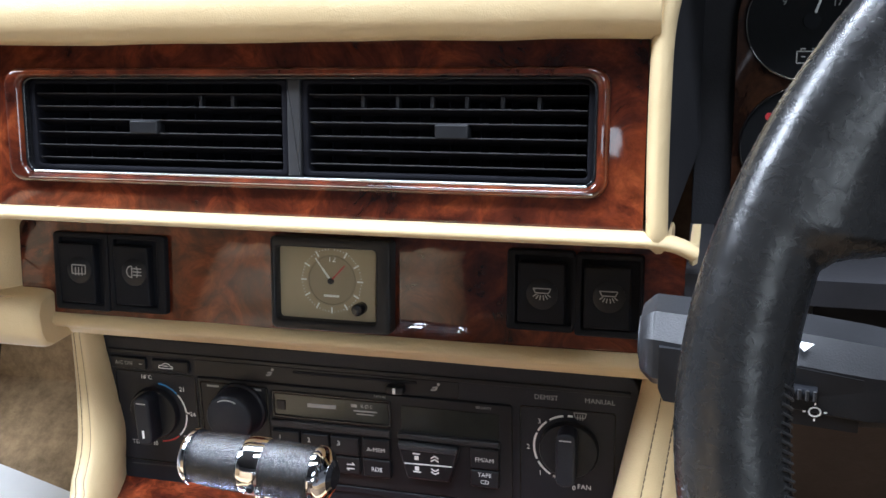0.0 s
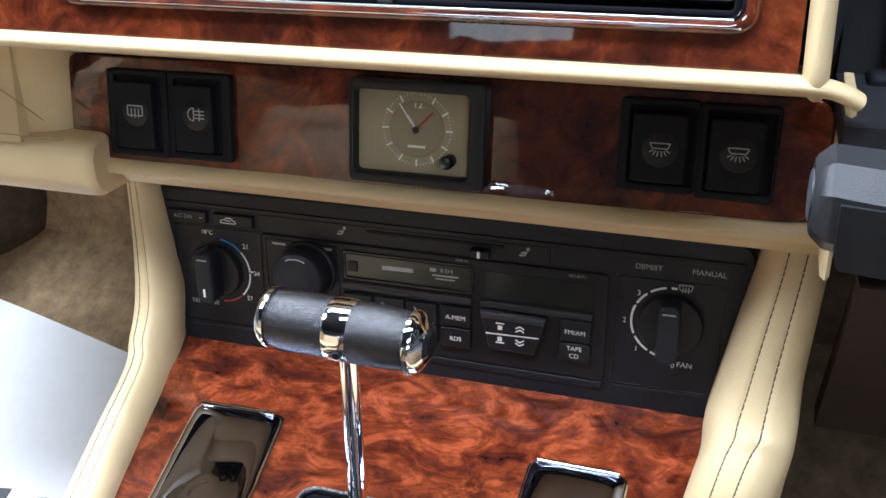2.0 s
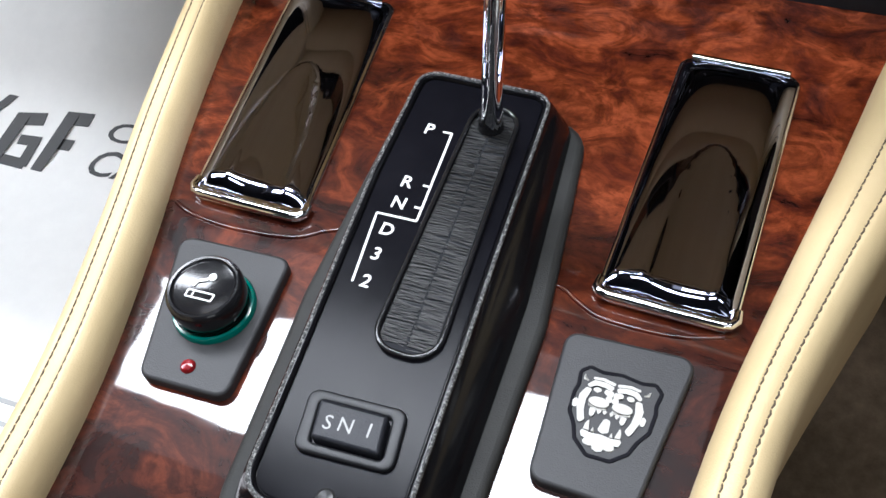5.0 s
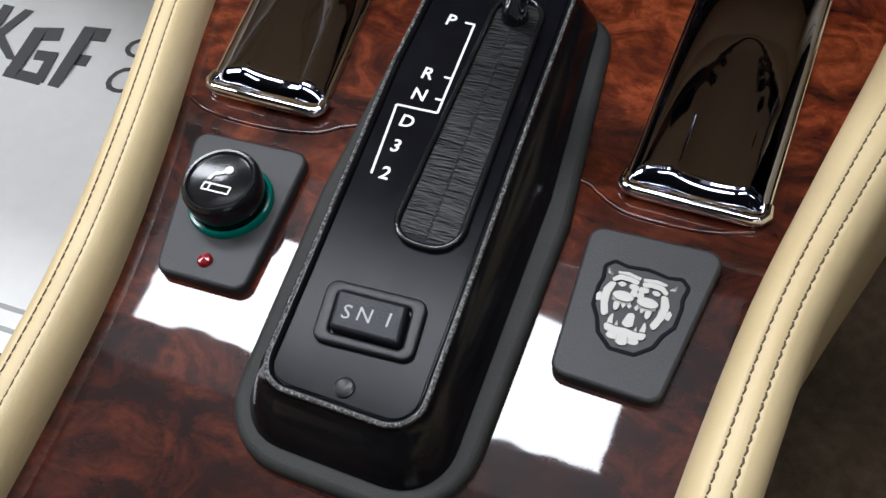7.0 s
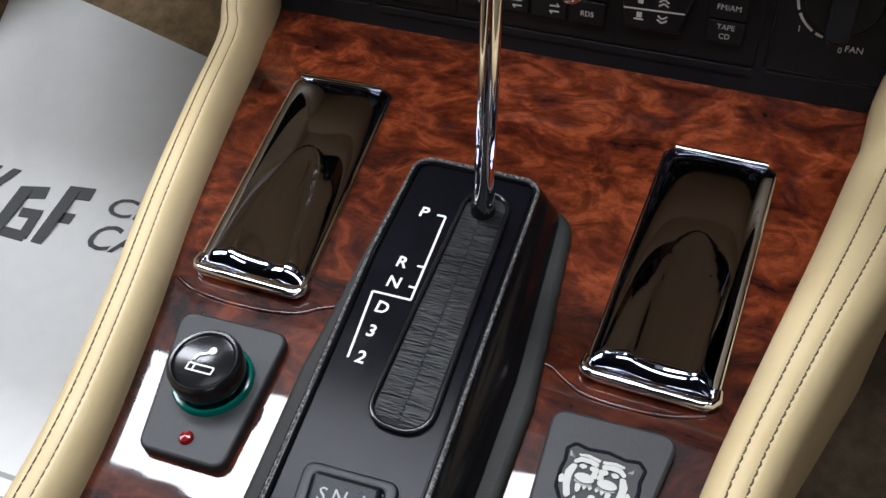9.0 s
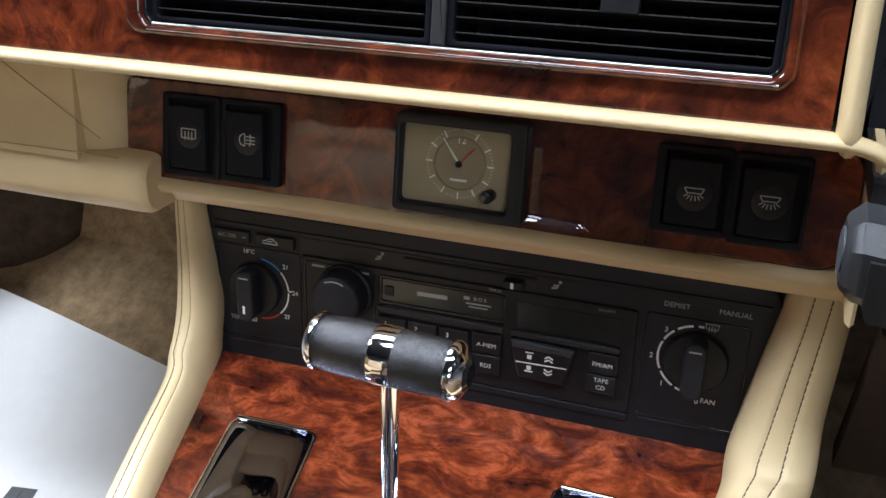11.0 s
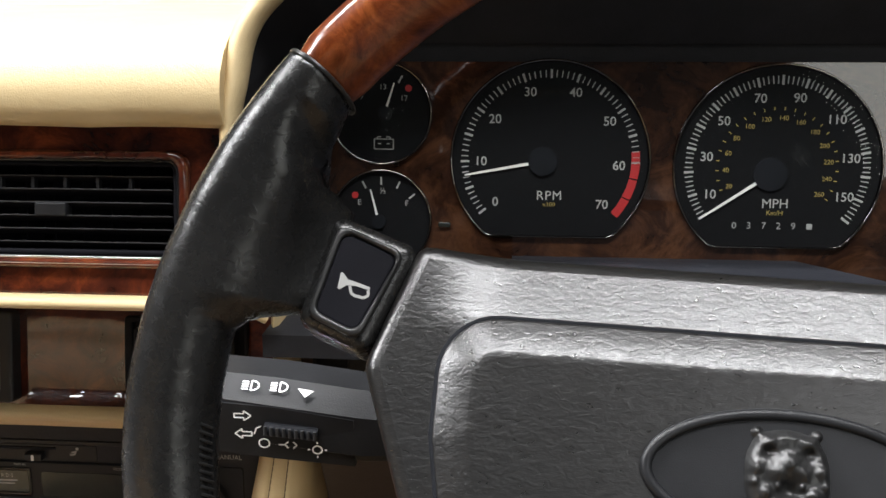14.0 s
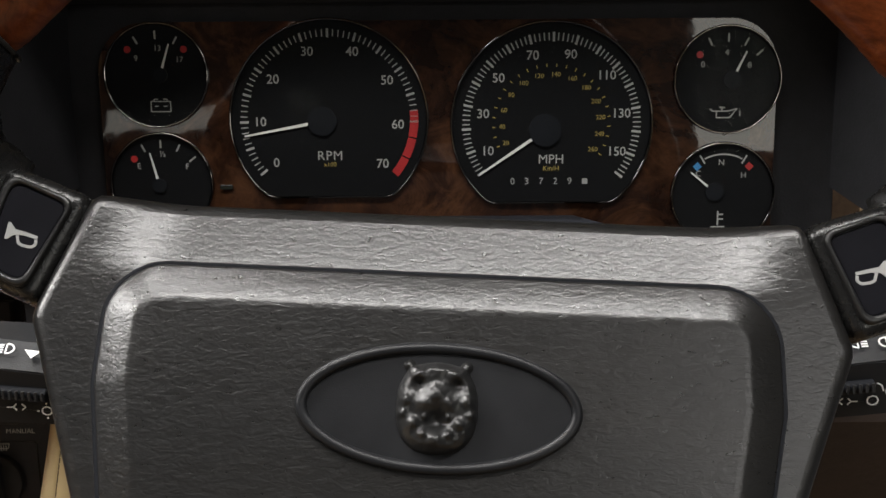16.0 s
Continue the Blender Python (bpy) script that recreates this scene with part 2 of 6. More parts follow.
def burl(name, colours, coat=1.0, scale=1.0, seed=0.0, squeeze=(1, 1, 1), end_fade=None, fibre=0.70, swirl=0.036, mottle=0.8, haze=0.028):
    """Lacquered burr walnut: swirling figure, dark eyes and streaks under a clear coat."""
    m, t, b = material(name)
    p = place(t, squeeze)
    add = t.nodes.new("ShaderNodeVectorMath")
    add.inputs[1].default_value = (seed, seed * 0.7, seed * 1.3)
    t.links.new(p, add.inputs[0])
    warp = node(t, "ShaderNodeTexNoise", Scale=22.0 * scale, Detail=3.0)
    t.links.new(add.outputs[0], warp.inputs["Vector"])
    mix = t.nodes.new("ShaderNodeVectorMath")
    mix.operation = "MULTIPLY_ADD"
    mix.inputs[1].default_value = (swirl / scale,) * 3
    t.links.new(warp.outputs["Color"], mix.inputs[0])
    t.links.new(add.outputs[0], mix.inputs[2])
    fig = node(t, "ShaderNodeTexNoise", Scale=42.0 * scale, Detail=10.0, Roughness=fibre, Distortion=1.1 if fibre > 0.65 else 0.7)
    t.links.new(mix.outputs[0], fig.inputs["Vector"])
    col = ramp(t, fig.outputs[0], colours)
    eyes = node(t, "ShaderNodeTexVoronoi", Scale=95.0 * scale)
    t.links.new(mix.outputs[0], eyes.inputs["Vector"])
    dark = ramp(t, eyes.outputs["Distance"], [(0.05, (0.25, 0.2, 0.18)), (0.32, (1, 1, 1))])
    streak = node(t, "ShaderNodeTexNoise", Scale=190.0 * scale, Detail=4.0, Roughness=0.7)
    t.links.new(mix.outputs[0], streak.inputs["Vector"])
    fine = ramp(t, streak.outputs[0], [(0.35, (0.55, 0.5, 0.45)), (0.6, (1, 1, 1))])
    a = t.nodes.new("ShaderNodeMix")
    a.data_type, a.blend_type = "RGBA", "MULTIPLY"
    a.inputs["Factor"].default_value = 0.7
    t.links.new(col, a.inputs["A"])
    t.links.new(dark, a.inputs["B"])
    c = t.nodes.new("ShaderNodeMix")
    c.data_type, c.blend_type = "RGBA", "MULTIPLY"
    c.inputs["Factor"].default_value = mottle
    t.links.new(a.outputs["Result"], c.inputs["A"])
    t.links.new(fine, c.inputs["B"])
    cloud = node(t, "ShaderNodeTexNoise", Scale=9.0 * scale, Detail=2.0, Distortion=0.6)
    t.links.new(add.outputs[0], cloud.inputs["Vector"])
    e = t.nodes.new("ShaderNodeMix")
    e.data_type, e.blend_type = "RGBA", "MULTIPLY"
    e.inputs["Factor"].default_value = 0.75
    t.links.new(c.outputs["Result"], e.inputs["A"])
    t.links.new(ramp(t, cloud.outputs[0], [(0.36, (0.28, 0.24, 0.24)), (0.58, (1, 1, 1))]), e.inputs["B"])
    result = e.outputs["Result"]
    if end_fade:
        # colour multiplied darker towards the low-y end of the board
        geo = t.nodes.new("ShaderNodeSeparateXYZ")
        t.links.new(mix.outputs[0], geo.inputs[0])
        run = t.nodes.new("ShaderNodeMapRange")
        run.inputs["From Min"].default_value, run.inputs["From Max"].default_value = end_fade
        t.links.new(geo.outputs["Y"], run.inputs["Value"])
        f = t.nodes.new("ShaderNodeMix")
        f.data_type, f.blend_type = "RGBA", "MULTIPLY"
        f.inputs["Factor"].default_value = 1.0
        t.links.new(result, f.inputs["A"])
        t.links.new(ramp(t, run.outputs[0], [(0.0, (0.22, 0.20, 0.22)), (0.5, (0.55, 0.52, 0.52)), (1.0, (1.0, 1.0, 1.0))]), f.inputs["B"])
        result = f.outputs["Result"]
    t.links.new(result, b.inputs["Base Color"])
    b.inputs["Roughness"].default_value = 0.35
    b.inputs["Specular IOR Level"].default_value = 0.06
    b.inputs["Coat Weight"].default_value, b.inputs["Coat Roughness"].default_value, b.inputs["Coat IOR"].default_value = coat, haze, 1.55
    rip = node(t, "ShaderNodeTexNoise", Scale=34.0, Detail=2.0)
    t.links.new(p, rip.inputs["Vector"])
    bp = t.nodes.new("ShaderNodeBump")
    bp.inputs["Strength"].default_value, bp.inputs["Distance"].default_value = 0.05, 0.002
    t.links.new(rip.outputs[0], bp.inputs["Height"])
    t.links.new(bp.outputs[0], b.inputs["Coat Normal"])
    return m


def plastic(name, colour, rough, grain=0.15, spec=0.5, scale=2500.0, wear=0.25):
    m, t, b = material(name)
    p = place(t)
    n = node(t, "ShaderNodeTexNoise", Scale=scale, Detail=2.0)
    t.links.new(p, n.inputs["Vector"])
    w = node(t, "ShaderNodeTexNoise", Scale=45.0, Detail=6.0, Roughness=0.7)
    t.links.new(p, w.inputs["Vector"])
    t.links.new(ramp(t, w.outputs[0], [(0.3, tuple(c * (1 - wear) for c in colour)), (0.75, tuple(c * (1 + wear) for c in colour))]), b.inputs["Base Color"])
    rr = t.nodes.new("ShaderNodeMapRange")
    rr.inputs["To Min"].default_value, rr.inputs["To Max"].default_value = max(0.02, rough - 0.07), rough + 0.1
    t.links.new(w.outputs[0], rr.inputs["Value"])
    t.links.new(rr.outputs[0], b.inputs["Roughness"])
    b.inputs["Specular IOR Level"].default_value = spec
    if grain:
        bump(t, b, n.outputs[0], grain, 0.0003)
    return m


def plain(name, colour, rough=0.5, metal=0.0, spec=0.5):
    m, t, b = material(name)
    b.inputs["Base Color"].default_value = (*colour, 1)
    b.inputs["Roughness"].default_value, b.inputs["Metallic"].default_value, b.inputs["Specular IOR Level"].default_value = rough, metal, spec
    return m


def glass(name, tint=(0.95, 0.97, 0.96), ior=1.38):
    m, t, b = material(name)
    out = t.nodes["Material Output"]
    tr = t.nodes.new("ShaderNodeBsdfTransparent")
    tr.inputs[0].default_value = (*tint, 1)
    gl = t.nodes.new("ShaderNodeBsdfGlossy")
    gl.inputs["Roughness"].default_value = 0.03
    fr = t.nodes.new("ShaderNodeFresnel")
    fr.inputs["IOR"].default_value = ior
    mx = t.nodes.new("ShaderNodeMixShader")
    t.links.new(fr.outputs[0], mx.inputs[0])
    t.links.new(tr.outputs[0], mx.inputs[1])
    t.links.new(gl.outputs[0], mx.inputs[2])
    t.links.new(mx.outputs[0], out.inputs[0])
    t.nodes.remove(b)
    return m


def speckle(name):
    """Black plastic rubbed through to pale grey in fine specks."""
    m, t, b = material(name)
    n = node(t, "ShaderNodeTexNoise", Scale=1100.0, Detail=3.0, Roughness=0.7)
    t.links.new(place(t), n.inputs["Vector"])
    t.links.new(ramp(t, n.outputs[0], [(0.44, (0.010, 0.010, 0.010)), (0.56, (0.13, 0.13, 0.125)), (0.66, (0.40, 0.40, 0.38))]), b.inputs["Base Color"])
    b.inputs["Roughness"].default_value = 0.55
    bump(t, b, n.outputs[0], 0.8, 0.0006)
    return m


def bristles(name):
    """Fine black hairs, each of its own shade."""
    m, t, b = material(name)
    g = t.nodes.new("ShaderNodeNewGeometry")
    t.links.new(ramp(t, g.outputs["Random Per Island"], [(0.0, (0.002, 0.002, 0.002)), (0.75, (0.009, 0.009, 0.009)), (1.0, (0.034, 0.033, 0.031))]), b.inputs["Base Color"])
    b.inputs["Roughness"].default_value = 0.5
    return m


CREAM = leather("cream_leather", (0.63, 0.495, 0.275), (0.555, 0.425, 0.225), 0.46, 700, 0.30)
CREAM_DARK = leather("tan_leather", (0.42, 0.30, 0.17), (0.34, 0.24, 0.13), 0.55, 700, 0.25)
THREAD = plain("brown_thread", (0.085, 0.062, 0.038), 0.85)
BLACK_LEATHER = leather("black_leather", (0.014, 0.0138, 0.0135), (0.008, 0.008, 0.008), 0.25, 1200, 0.17, 230.0, 0.5, 0.05)
HUB_GRAIN = leather("grained_black_vinyl", (0.013, 0.012, 0.011), (0.008, 0.008, 0.008), 0.29, 900, 0.17, 540.0, 0.95, 0.03, (0.45, 1, 1), 3.0)
HIDE = leather("sparkling_black_leather", (0.008, 0.008, 0.009), (0.005, 0.005, 0.006), 0.16, 1100, 0.42, 480.0, 0.6, 0.4)
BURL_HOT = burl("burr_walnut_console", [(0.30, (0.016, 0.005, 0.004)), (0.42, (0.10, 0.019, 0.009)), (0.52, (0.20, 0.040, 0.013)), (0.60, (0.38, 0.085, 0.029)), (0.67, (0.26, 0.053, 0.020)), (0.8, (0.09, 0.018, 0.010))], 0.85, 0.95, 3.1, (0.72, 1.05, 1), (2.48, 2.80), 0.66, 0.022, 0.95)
BURL_DASH = burl("burr_walnut_fascia", [(0.28, (0.020, 0.006, 0.004)), (0.45, (0.085, 0.018, 0.008)), (0.57, (0.19, 0.040, 0.013)), (0.68, (0.31, 0.078, 0.022)), (0.8, (0.10, 0.022, 0.009))], 1.0, 0.62, 7.7)
# the same walnut with the hood's shade put into its colour
BURL_DIALS_SHADE = burl("burr_walnut_dials_shade", [(0.28, (0.008, 0.004, 0.003)), (0.46, (0.028, 0.012, 0.007)), (0.6, (0.078, 0.034, 0.016)), (0.75, (0.028, 0.012, 0.006))], 0.8, 0.6, 1.2)
RIM_WOOD = burl("polished_rim_wood", [(0.3, (0.07, 0.014, 0.005)), (0.5, (0.21, 0.050, 0.013)), (0.65, (0.36, 0.105, 0.026)), (0.8, (0.14, 0.033, 0.009))], 0.8, 0.9, 5.0, (1, 0.35, 1), haze=0.16)
BLACK = plastic("satin_black_plastic", (0.014, 0.0145, 0.016), 0.36, 0.15, 0.28)
BLACK_GRAIN = plastic("grained_black_plastic", (0.014, 0.015, 0.019), 0.42, 0.6, 0.28, 1100)
BLACK_DEEP = plastic("dull_black_plastic", (0.010, 0.011, 0.014), 0.6, 0.15, 0.15)
VENT_BLACK = plastic("vent_black_plastic", (0.007, 0.007, 0.0095), 0.7, 0.15, 0.09)
BLACK_GLOSS = plastic("glossy_black_plastic", (0.010, 0.010, 0.011), 0.09, 0.02, 0.45)
KNOB = plastic("worn_glossy_knob", (0.009, 0.009, 0.010), 0.14, 0.03, 0.4)
BLACK_GLOSS_WORN = plastic("rubbed_black_plastic", (0.016, 0.016, 0.016), 0.3, 0.1, 0.5)
PLATE = plastic("polished_black_plate", (0.005, 0.005, 0.007), 0.15, 0.03, 0.065, 2500.0)
HOUSING = plastic("smooth_black_housing", (0.006, 0.006, 0.007), 0.13, 0.02, 0.17)
GREY_PLATE = plastic("charcoal_plate", (0.024, 0.024, 0.025), 0.5, 0.35, 0.45, 1600)
SKIRT = plastic("dull_rubber", (0.026, 0.026, 0.024), 0.6, 0.5, 0.25, 1500.0)
WORN = speckle("worn_silvery_edge")
STALK_GREY = plastic("dark_grey_stalk_plastic", (0.018, 0.0185, 0.020), 0.38, 0.3, 0.24, 1400)
GREY_SOFT = plastic("grey_soft_plastic", (0.040, 0.043, 0.047), 0.42, 0.3, 0.4, 1400)
CHROME = plain("chrome", (0.86, 0.86, 0.87), 0.045, 1.0)
SILL = plain("satin_bright_strip", (0.86, 0.86, 0.88), 0.3, 1.0)
CHROME_DARK = plain("smoked_chrome", (0.19, 0.175, 0.165), 0.07, 1.0)
CHROME_BLACK = plain("black_chrome", (0.30, 0.315, 0.41), 0.035, 1.0)
SILVER = plain("silver_paint", (0.46, 0.45, 0.41), 0.45)
WHITE = plain("white_print", (0.84, 0.84, 0.81), 0.55)
DIAL_PRINT = plain("dial_print", (0.40, 0.40, 0.385), 0.6, 0, 0.1)
GREYPRINT = plain("grey_print", (0.36, 0.36, 0.35), 0.55)
AMBER = plain("amber_print", (0.36, 0.27, 0.075), 0.55)
RED = plain("red_print", (0.42, 0.022, 0.024), 0.5)
RED_LAMP = plain("red_lens", (0.20, 0.006, 0.008), 0.12)
BLUE = plain("blue_print", (0.05, 0.25, 0.55), 0.5)
GREEN = plain("green_ring", (0.0, 0.11, 0.085), 0.12)
DIAL_FACE = plain("dial_black", (0.007, 0.007, 0.008), 0.6, 0, 0.12)
CLOCK_FACE = plain("clock_taupe", (0.37, 0.30, 0.19), 0.45, 0, 0.3)
CLOCK_DISC = plain("clock_brown", (0.29, 0.235, 0.15), 0.45, 0, 0.3)
CLOCK_GLASS = glass("clock_lens", (0.96, 0.97, 0.95), 1.2)
DIAL_GLASS = glass("coated_dial_lens", (0.92, 0.93, 0.92), 1.06)
SMOKE = plastic("smoked_display", (0.020, 0.022, 0.018), 0.15, 0.0, 0.5)
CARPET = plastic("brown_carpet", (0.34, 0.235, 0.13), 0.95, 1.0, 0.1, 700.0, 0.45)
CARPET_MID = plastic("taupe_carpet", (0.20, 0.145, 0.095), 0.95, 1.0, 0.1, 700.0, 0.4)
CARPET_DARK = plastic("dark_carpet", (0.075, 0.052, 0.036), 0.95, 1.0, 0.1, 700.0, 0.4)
PAPER = plastic("white_paper", (0.80, 0.79, 0.76), 0.6, 0.1, 0.3, 300.0, 0.03)
INK = plain("grey_ink", (0.045, 0.045, 0.045), 0.6)
BRISTLE = bristles("black_bristle")
KNEE = leather("dark_brown_vinyl", (0.035, 0.022, 0.017), (0.022, 0.014, 0.011), 0.6, 700, 0.25)
SHROUD = plastic("black_vinyl", (0.017, 0.017, 0.019), 0.65, 0.5, 0.2, 900.0)


# ---- the shell of the cabin ----
def slab(name, x0, x1, y0, y1, z0, z1, mat):
    ob = new(name, mesh(name, *loops([[(x, y, z) for x, y in ((x0, y0), (x1, y0), (x1, y1), (x0, y1))] for z in (z0, z1)])))
    ob.data.materials.append(mat)
    return tagged(ob, kind="structure")


WALL = plastic("showroom_wall", (0.20, 0.20, 0.205), 0.9, 0.2, 0.2, 60.0, 0.1)
CEILING = plastic("showroom_ceiling", (0.060, 0.060, 0.064), 0.9, 0.2, 0.2, 60.0, 0.1)
tagged(slab("ground", -4000, 4000, -4000, 4000, 38, 58, WALL), "grey painted showroom floor under the car", "floor")
slab("ceiling", -4000, 4000, -4000, 4000, 2300, 2320, CEILING)
slab("wall_north", -4000, 4000, 4000, 4020, 58, 2300, WALL)
slab("wall_south", -4000, 4000, -4020, -4000, 58, 2300, WALL)
slab("wall_west", -4020, -4000, -4000, 4000, 58, 2300, WALL)
slab("wall_east", 4000, 4020, -4000, 4000, 58, 2300, WALL)

# floor of the car: flat, then a toe board
prof = [(-900, 120), (620, 120), (760, 180), (960, 330), (1000, 330), (1000, 60), (-900, 60)]
cab = thing("cabin_floor", WORLD, "brown carpeted car floor rising to the toe board", "carpet", kind="structure")
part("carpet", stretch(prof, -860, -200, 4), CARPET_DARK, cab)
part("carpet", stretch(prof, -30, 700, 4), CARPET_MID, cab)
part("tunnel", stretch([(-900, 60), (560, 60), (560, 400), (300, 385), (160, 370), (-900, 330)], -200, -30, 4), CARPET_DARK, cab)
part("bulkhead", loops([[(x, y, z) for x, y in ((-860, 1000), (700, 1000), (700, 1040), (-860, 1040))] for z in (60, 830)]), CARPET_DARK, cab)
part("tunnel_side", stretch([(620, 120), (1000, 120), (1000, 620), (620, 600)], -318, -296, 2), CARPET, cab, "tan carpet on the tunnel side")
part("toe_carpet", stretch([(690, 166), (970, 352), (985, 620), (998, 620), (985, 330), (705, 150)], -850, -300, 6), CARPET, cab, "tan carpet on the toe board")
# dark-coloured box left of the tan toe carpet, its edge curving outward below
part("dark_side_panel", loops([[(x + d, y, z) for x, y in ((-900, 880), (-762, 925), (-738, 941), (-722, 958), (-714, 976), (-712, 1000), (-900, 1000))] for z, d in ((120, -100), (200, -94), (240, -82), (270, -62), (300, -40), (330, -21), (360, -8), (390, -1), (420, 0), (640, 0))]), CARPET_DARK, cab, smooth=60)
for nm, x0, x1 in (("door_left", -900, -860), ("door_right", 700, 740)):
    d = thing(nm, WORLD, "cream leather lined car door aperture", "door", kind="structure")
    part("lining", stretch([(-900, 60), (1000, 60), (1000, 830), (850, 825), (780, 300), (-60, 300), (-160, 700), (-230, 735), (-900, 735)] if x0 < 0 else [(-900, 60), (1000, 60), (1000, 830), (850, 825), (780, 300), (-900, 300)], x0, x1, 1), CREAM_DARK, d)
back = thing("rear_bulkhead", WORLD, "dark carpeted rear wall of the cabin", "wall", kind="structure")
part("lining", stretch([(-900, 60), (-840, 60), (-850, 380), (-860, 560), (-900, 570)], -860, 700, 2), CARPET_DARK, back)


def seat(x0, x1, label):
    """A car seat: cushion and backrest with a few soft pleats."""
    s = thing("bucket_chair", WORLD, label, "car seat")
    part("base", loops([[(x, y, z) for x, y in rrect(x0 + 40, x1 - 40, -420, 40, 20)] for z in (120, 250)]), BLACK_DEEP, s)
    part("cushion", stretch([(-430, 240), (60, 250), (95, 280), (90, 320), (60, 345), (-100, 340), (-430, 310)], x0, x1, 6, 3), CREAM_DARK, s, smooth=60)
    rows = []
    for i in range(33):
        f = i / 32
        w = (x1 - x0) / 2 * (1 - 0.12 * f ** 4)
        row = []
        for k in range(25):
            g = k / 12 - 1
            pleat = 17 * abs(math.sin(4.5 * math.pi * f + 0.9 * g * g)) ** 0.4 if abs(g) < 0.8 else 12
            row.append(((x0 + x1) / 2 + w * g, -430 - 190 * f + 30 * abs(g) ** 3 + pleat - 45 * max(0, abs(g) - 0.85) / 0.15 - (40 if i in (0, 32) else 0), 300 + 390 * f))
        rows.append(row)
    front = loops(rows, False, False, False)
    rear = ([(x, y - 70, z) for x, y, z in front[0]], [f[::-1] for f in front[1]])
    rim_ = [j for j in range(25)] + [i * 25 + 24 for i in range(1, 33)] + [32 * 25 + j for j in range(23, -1, -1)] + [i * 25 for i in range(31, 0, -1)]
    o = len(front[0])
    side = ([], [(a, b, b + o, a + o) for a, b in zip(rim_, rim_[1:] + rim_[:1])])
    part("backrest", (front[0] + rear[0], front[1] + [tuple(i + o for i in f) for f in rear[1]] + side[1]), CREAM_DARK, s, smooth=60)


seat(-870, -330, "tan leather passenger seat with soft pleats")
# frames at the ceiling; the last two only surround the added fill lamps
for nm, (x, y), (sx, sy), mat in (("ceiling_light", (-710, 710), (1460, 590), WALL), ("ceiling_light", (200, -60), (1900, 260), WALL), ("ceiling_light", (-1750, 100), (600, 1400), WALL), ("ceiling_light", (1600, -1600), (1400, 1000), WALL)):
    cl = tagged(new(nm), "slim rectangular grey frame added round a ceiling lamp", "ceiling light", "showroom ceiling lights")
    part("frame", border(rrect(x - sx / 2 - 35, x + sx / 2 + 35, y - sy / 2 - 35, y + sy / 2 + 35, 8), rrect(x - sx / 2 - 5, x + sx / 2 + 5, y - sy / 2 - 5, y + sy / 2 + 5, 4), 2262, 2299, 4), mat, cl)
# the tiny second one is an added lit panel, not a window
for nm, x0, x1, z0, z1 in (("window_1", 1620, 3850, 920, 1720), ("lit_panel", -530, -370, 1130, 1270), ("window_3", -1500, -860, 1040, 1160)):
    w_ = thing(nm, pose(0, -3.96, 0, 90, 0, 0), "plain framed bright panel on the rear showroom wall", "window", kind="structure")
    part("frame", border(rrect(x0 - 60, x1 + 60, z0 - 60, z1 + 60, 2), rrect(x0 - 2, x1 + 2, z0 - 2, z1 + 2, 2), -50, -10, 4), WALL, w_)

# ---- dashboard ----
dash = thing("dashboard", WORLD, "cream leather dashboard with padded rolls round walnut panels", "dashboard")
part("top_pad", stretch([(552, 790), (538, 787.5), (531, 791), (528, 798), (528, 806), (531, 815), (538, 824), (550, 831), (570, 836), (620, 840), (800, 846), (1040, 835), (1040, 790)], -860, 66, 40, 1.2), CREAM, dash, smooth=60)
part("screen_shelf", stretch([(1030, 836), (1150, 862), (1320, 1000), (1320, 800), (1030, 800)], -860, 480, 4), CREAM, dash)
part("carcass", stretch([(585, 800), (640, 800), (640, 625), (600, 625), (592, 690)], -860, 66, 2), BLACK_DEEP, dash)


def roll(path, wid, dep, n=14):
    """A stuffed leather roll: rounded in front, flat behind."""
    return tube(path, dep, n, flat=wid / dep)


up_roll = [at(VENT, u, -44.4, 5) for u in range(-600, 61, 20)] + [at(VENT, *p) for p in smooth_path([(66, -44.6, 5), (72, -45.4, 4.6), (77, -46.8, 4), (81, -48.6, 3), (83.5, -50, 2)])]
part("upper_roll", tube(up_roll, 3.6, 14, flat=[1.75 - 0.3 * min(1, max(0, p[0] - 66) / 10) for p in up_roll], up=(0, 1, 0)), CREAM, dash, "stuffed cream roll that turns down beside the switches", smooth=60)
part("roll_underside", stretch([(530, 698), (532, 695), (580, 680), (584, 690), (560, 699)], -600, 73, 4), CREAM, dash)
hood = smooth_path([(67.2, -43.5, 1), (66.9, -38, 4), (66.2, 0, 5), (66.6, 45, 5), (69, 64, 4), (73, 90, 0), (86, 110, -4), (115, 132, -8), (170, 146, -12), (283, 152, -14), (400, 148, -12), (470, 132, -8), (520, 92, 0), (532, 40, 5), (535, -47, 4)])
part("binnacle_roll", tube([at(VENT, *p) for p in hood], [4.9 + 1.3 * min(1, max(0, p[1] - 40) / 50) for p in hood], 14, flat=1.7, up=(0, 1, 0.15)), CREAM, dash, smooth=60)
hp = [Vector(at(VENT, *p)) for p in hood]
part("binnacle_cover", loops([[(p.x + dx * (1 if p.x > 283 else -1), p.y + d, p.z + dz) for p in hp if p.z > 760] for d, dx, dz in ((2, 3, 3), (60, 7, 8), (160, 10, 8), (300, 14, -4), (440, 20, -40))], False, False, False), CREAM, dash, "cream leather cover over the instruments", smooth=60)
part("lower_roll", stretch([(590, 622.5), (577, 624.5), (571, 623.8), (567.5, 621.4), (566, 618.2), (567.5, 615), (572, 612.8), (590, 611.8)], -316, 96, 30, 0.6), CREAM, dash, "cream lower roll with a seam", smooth=60)
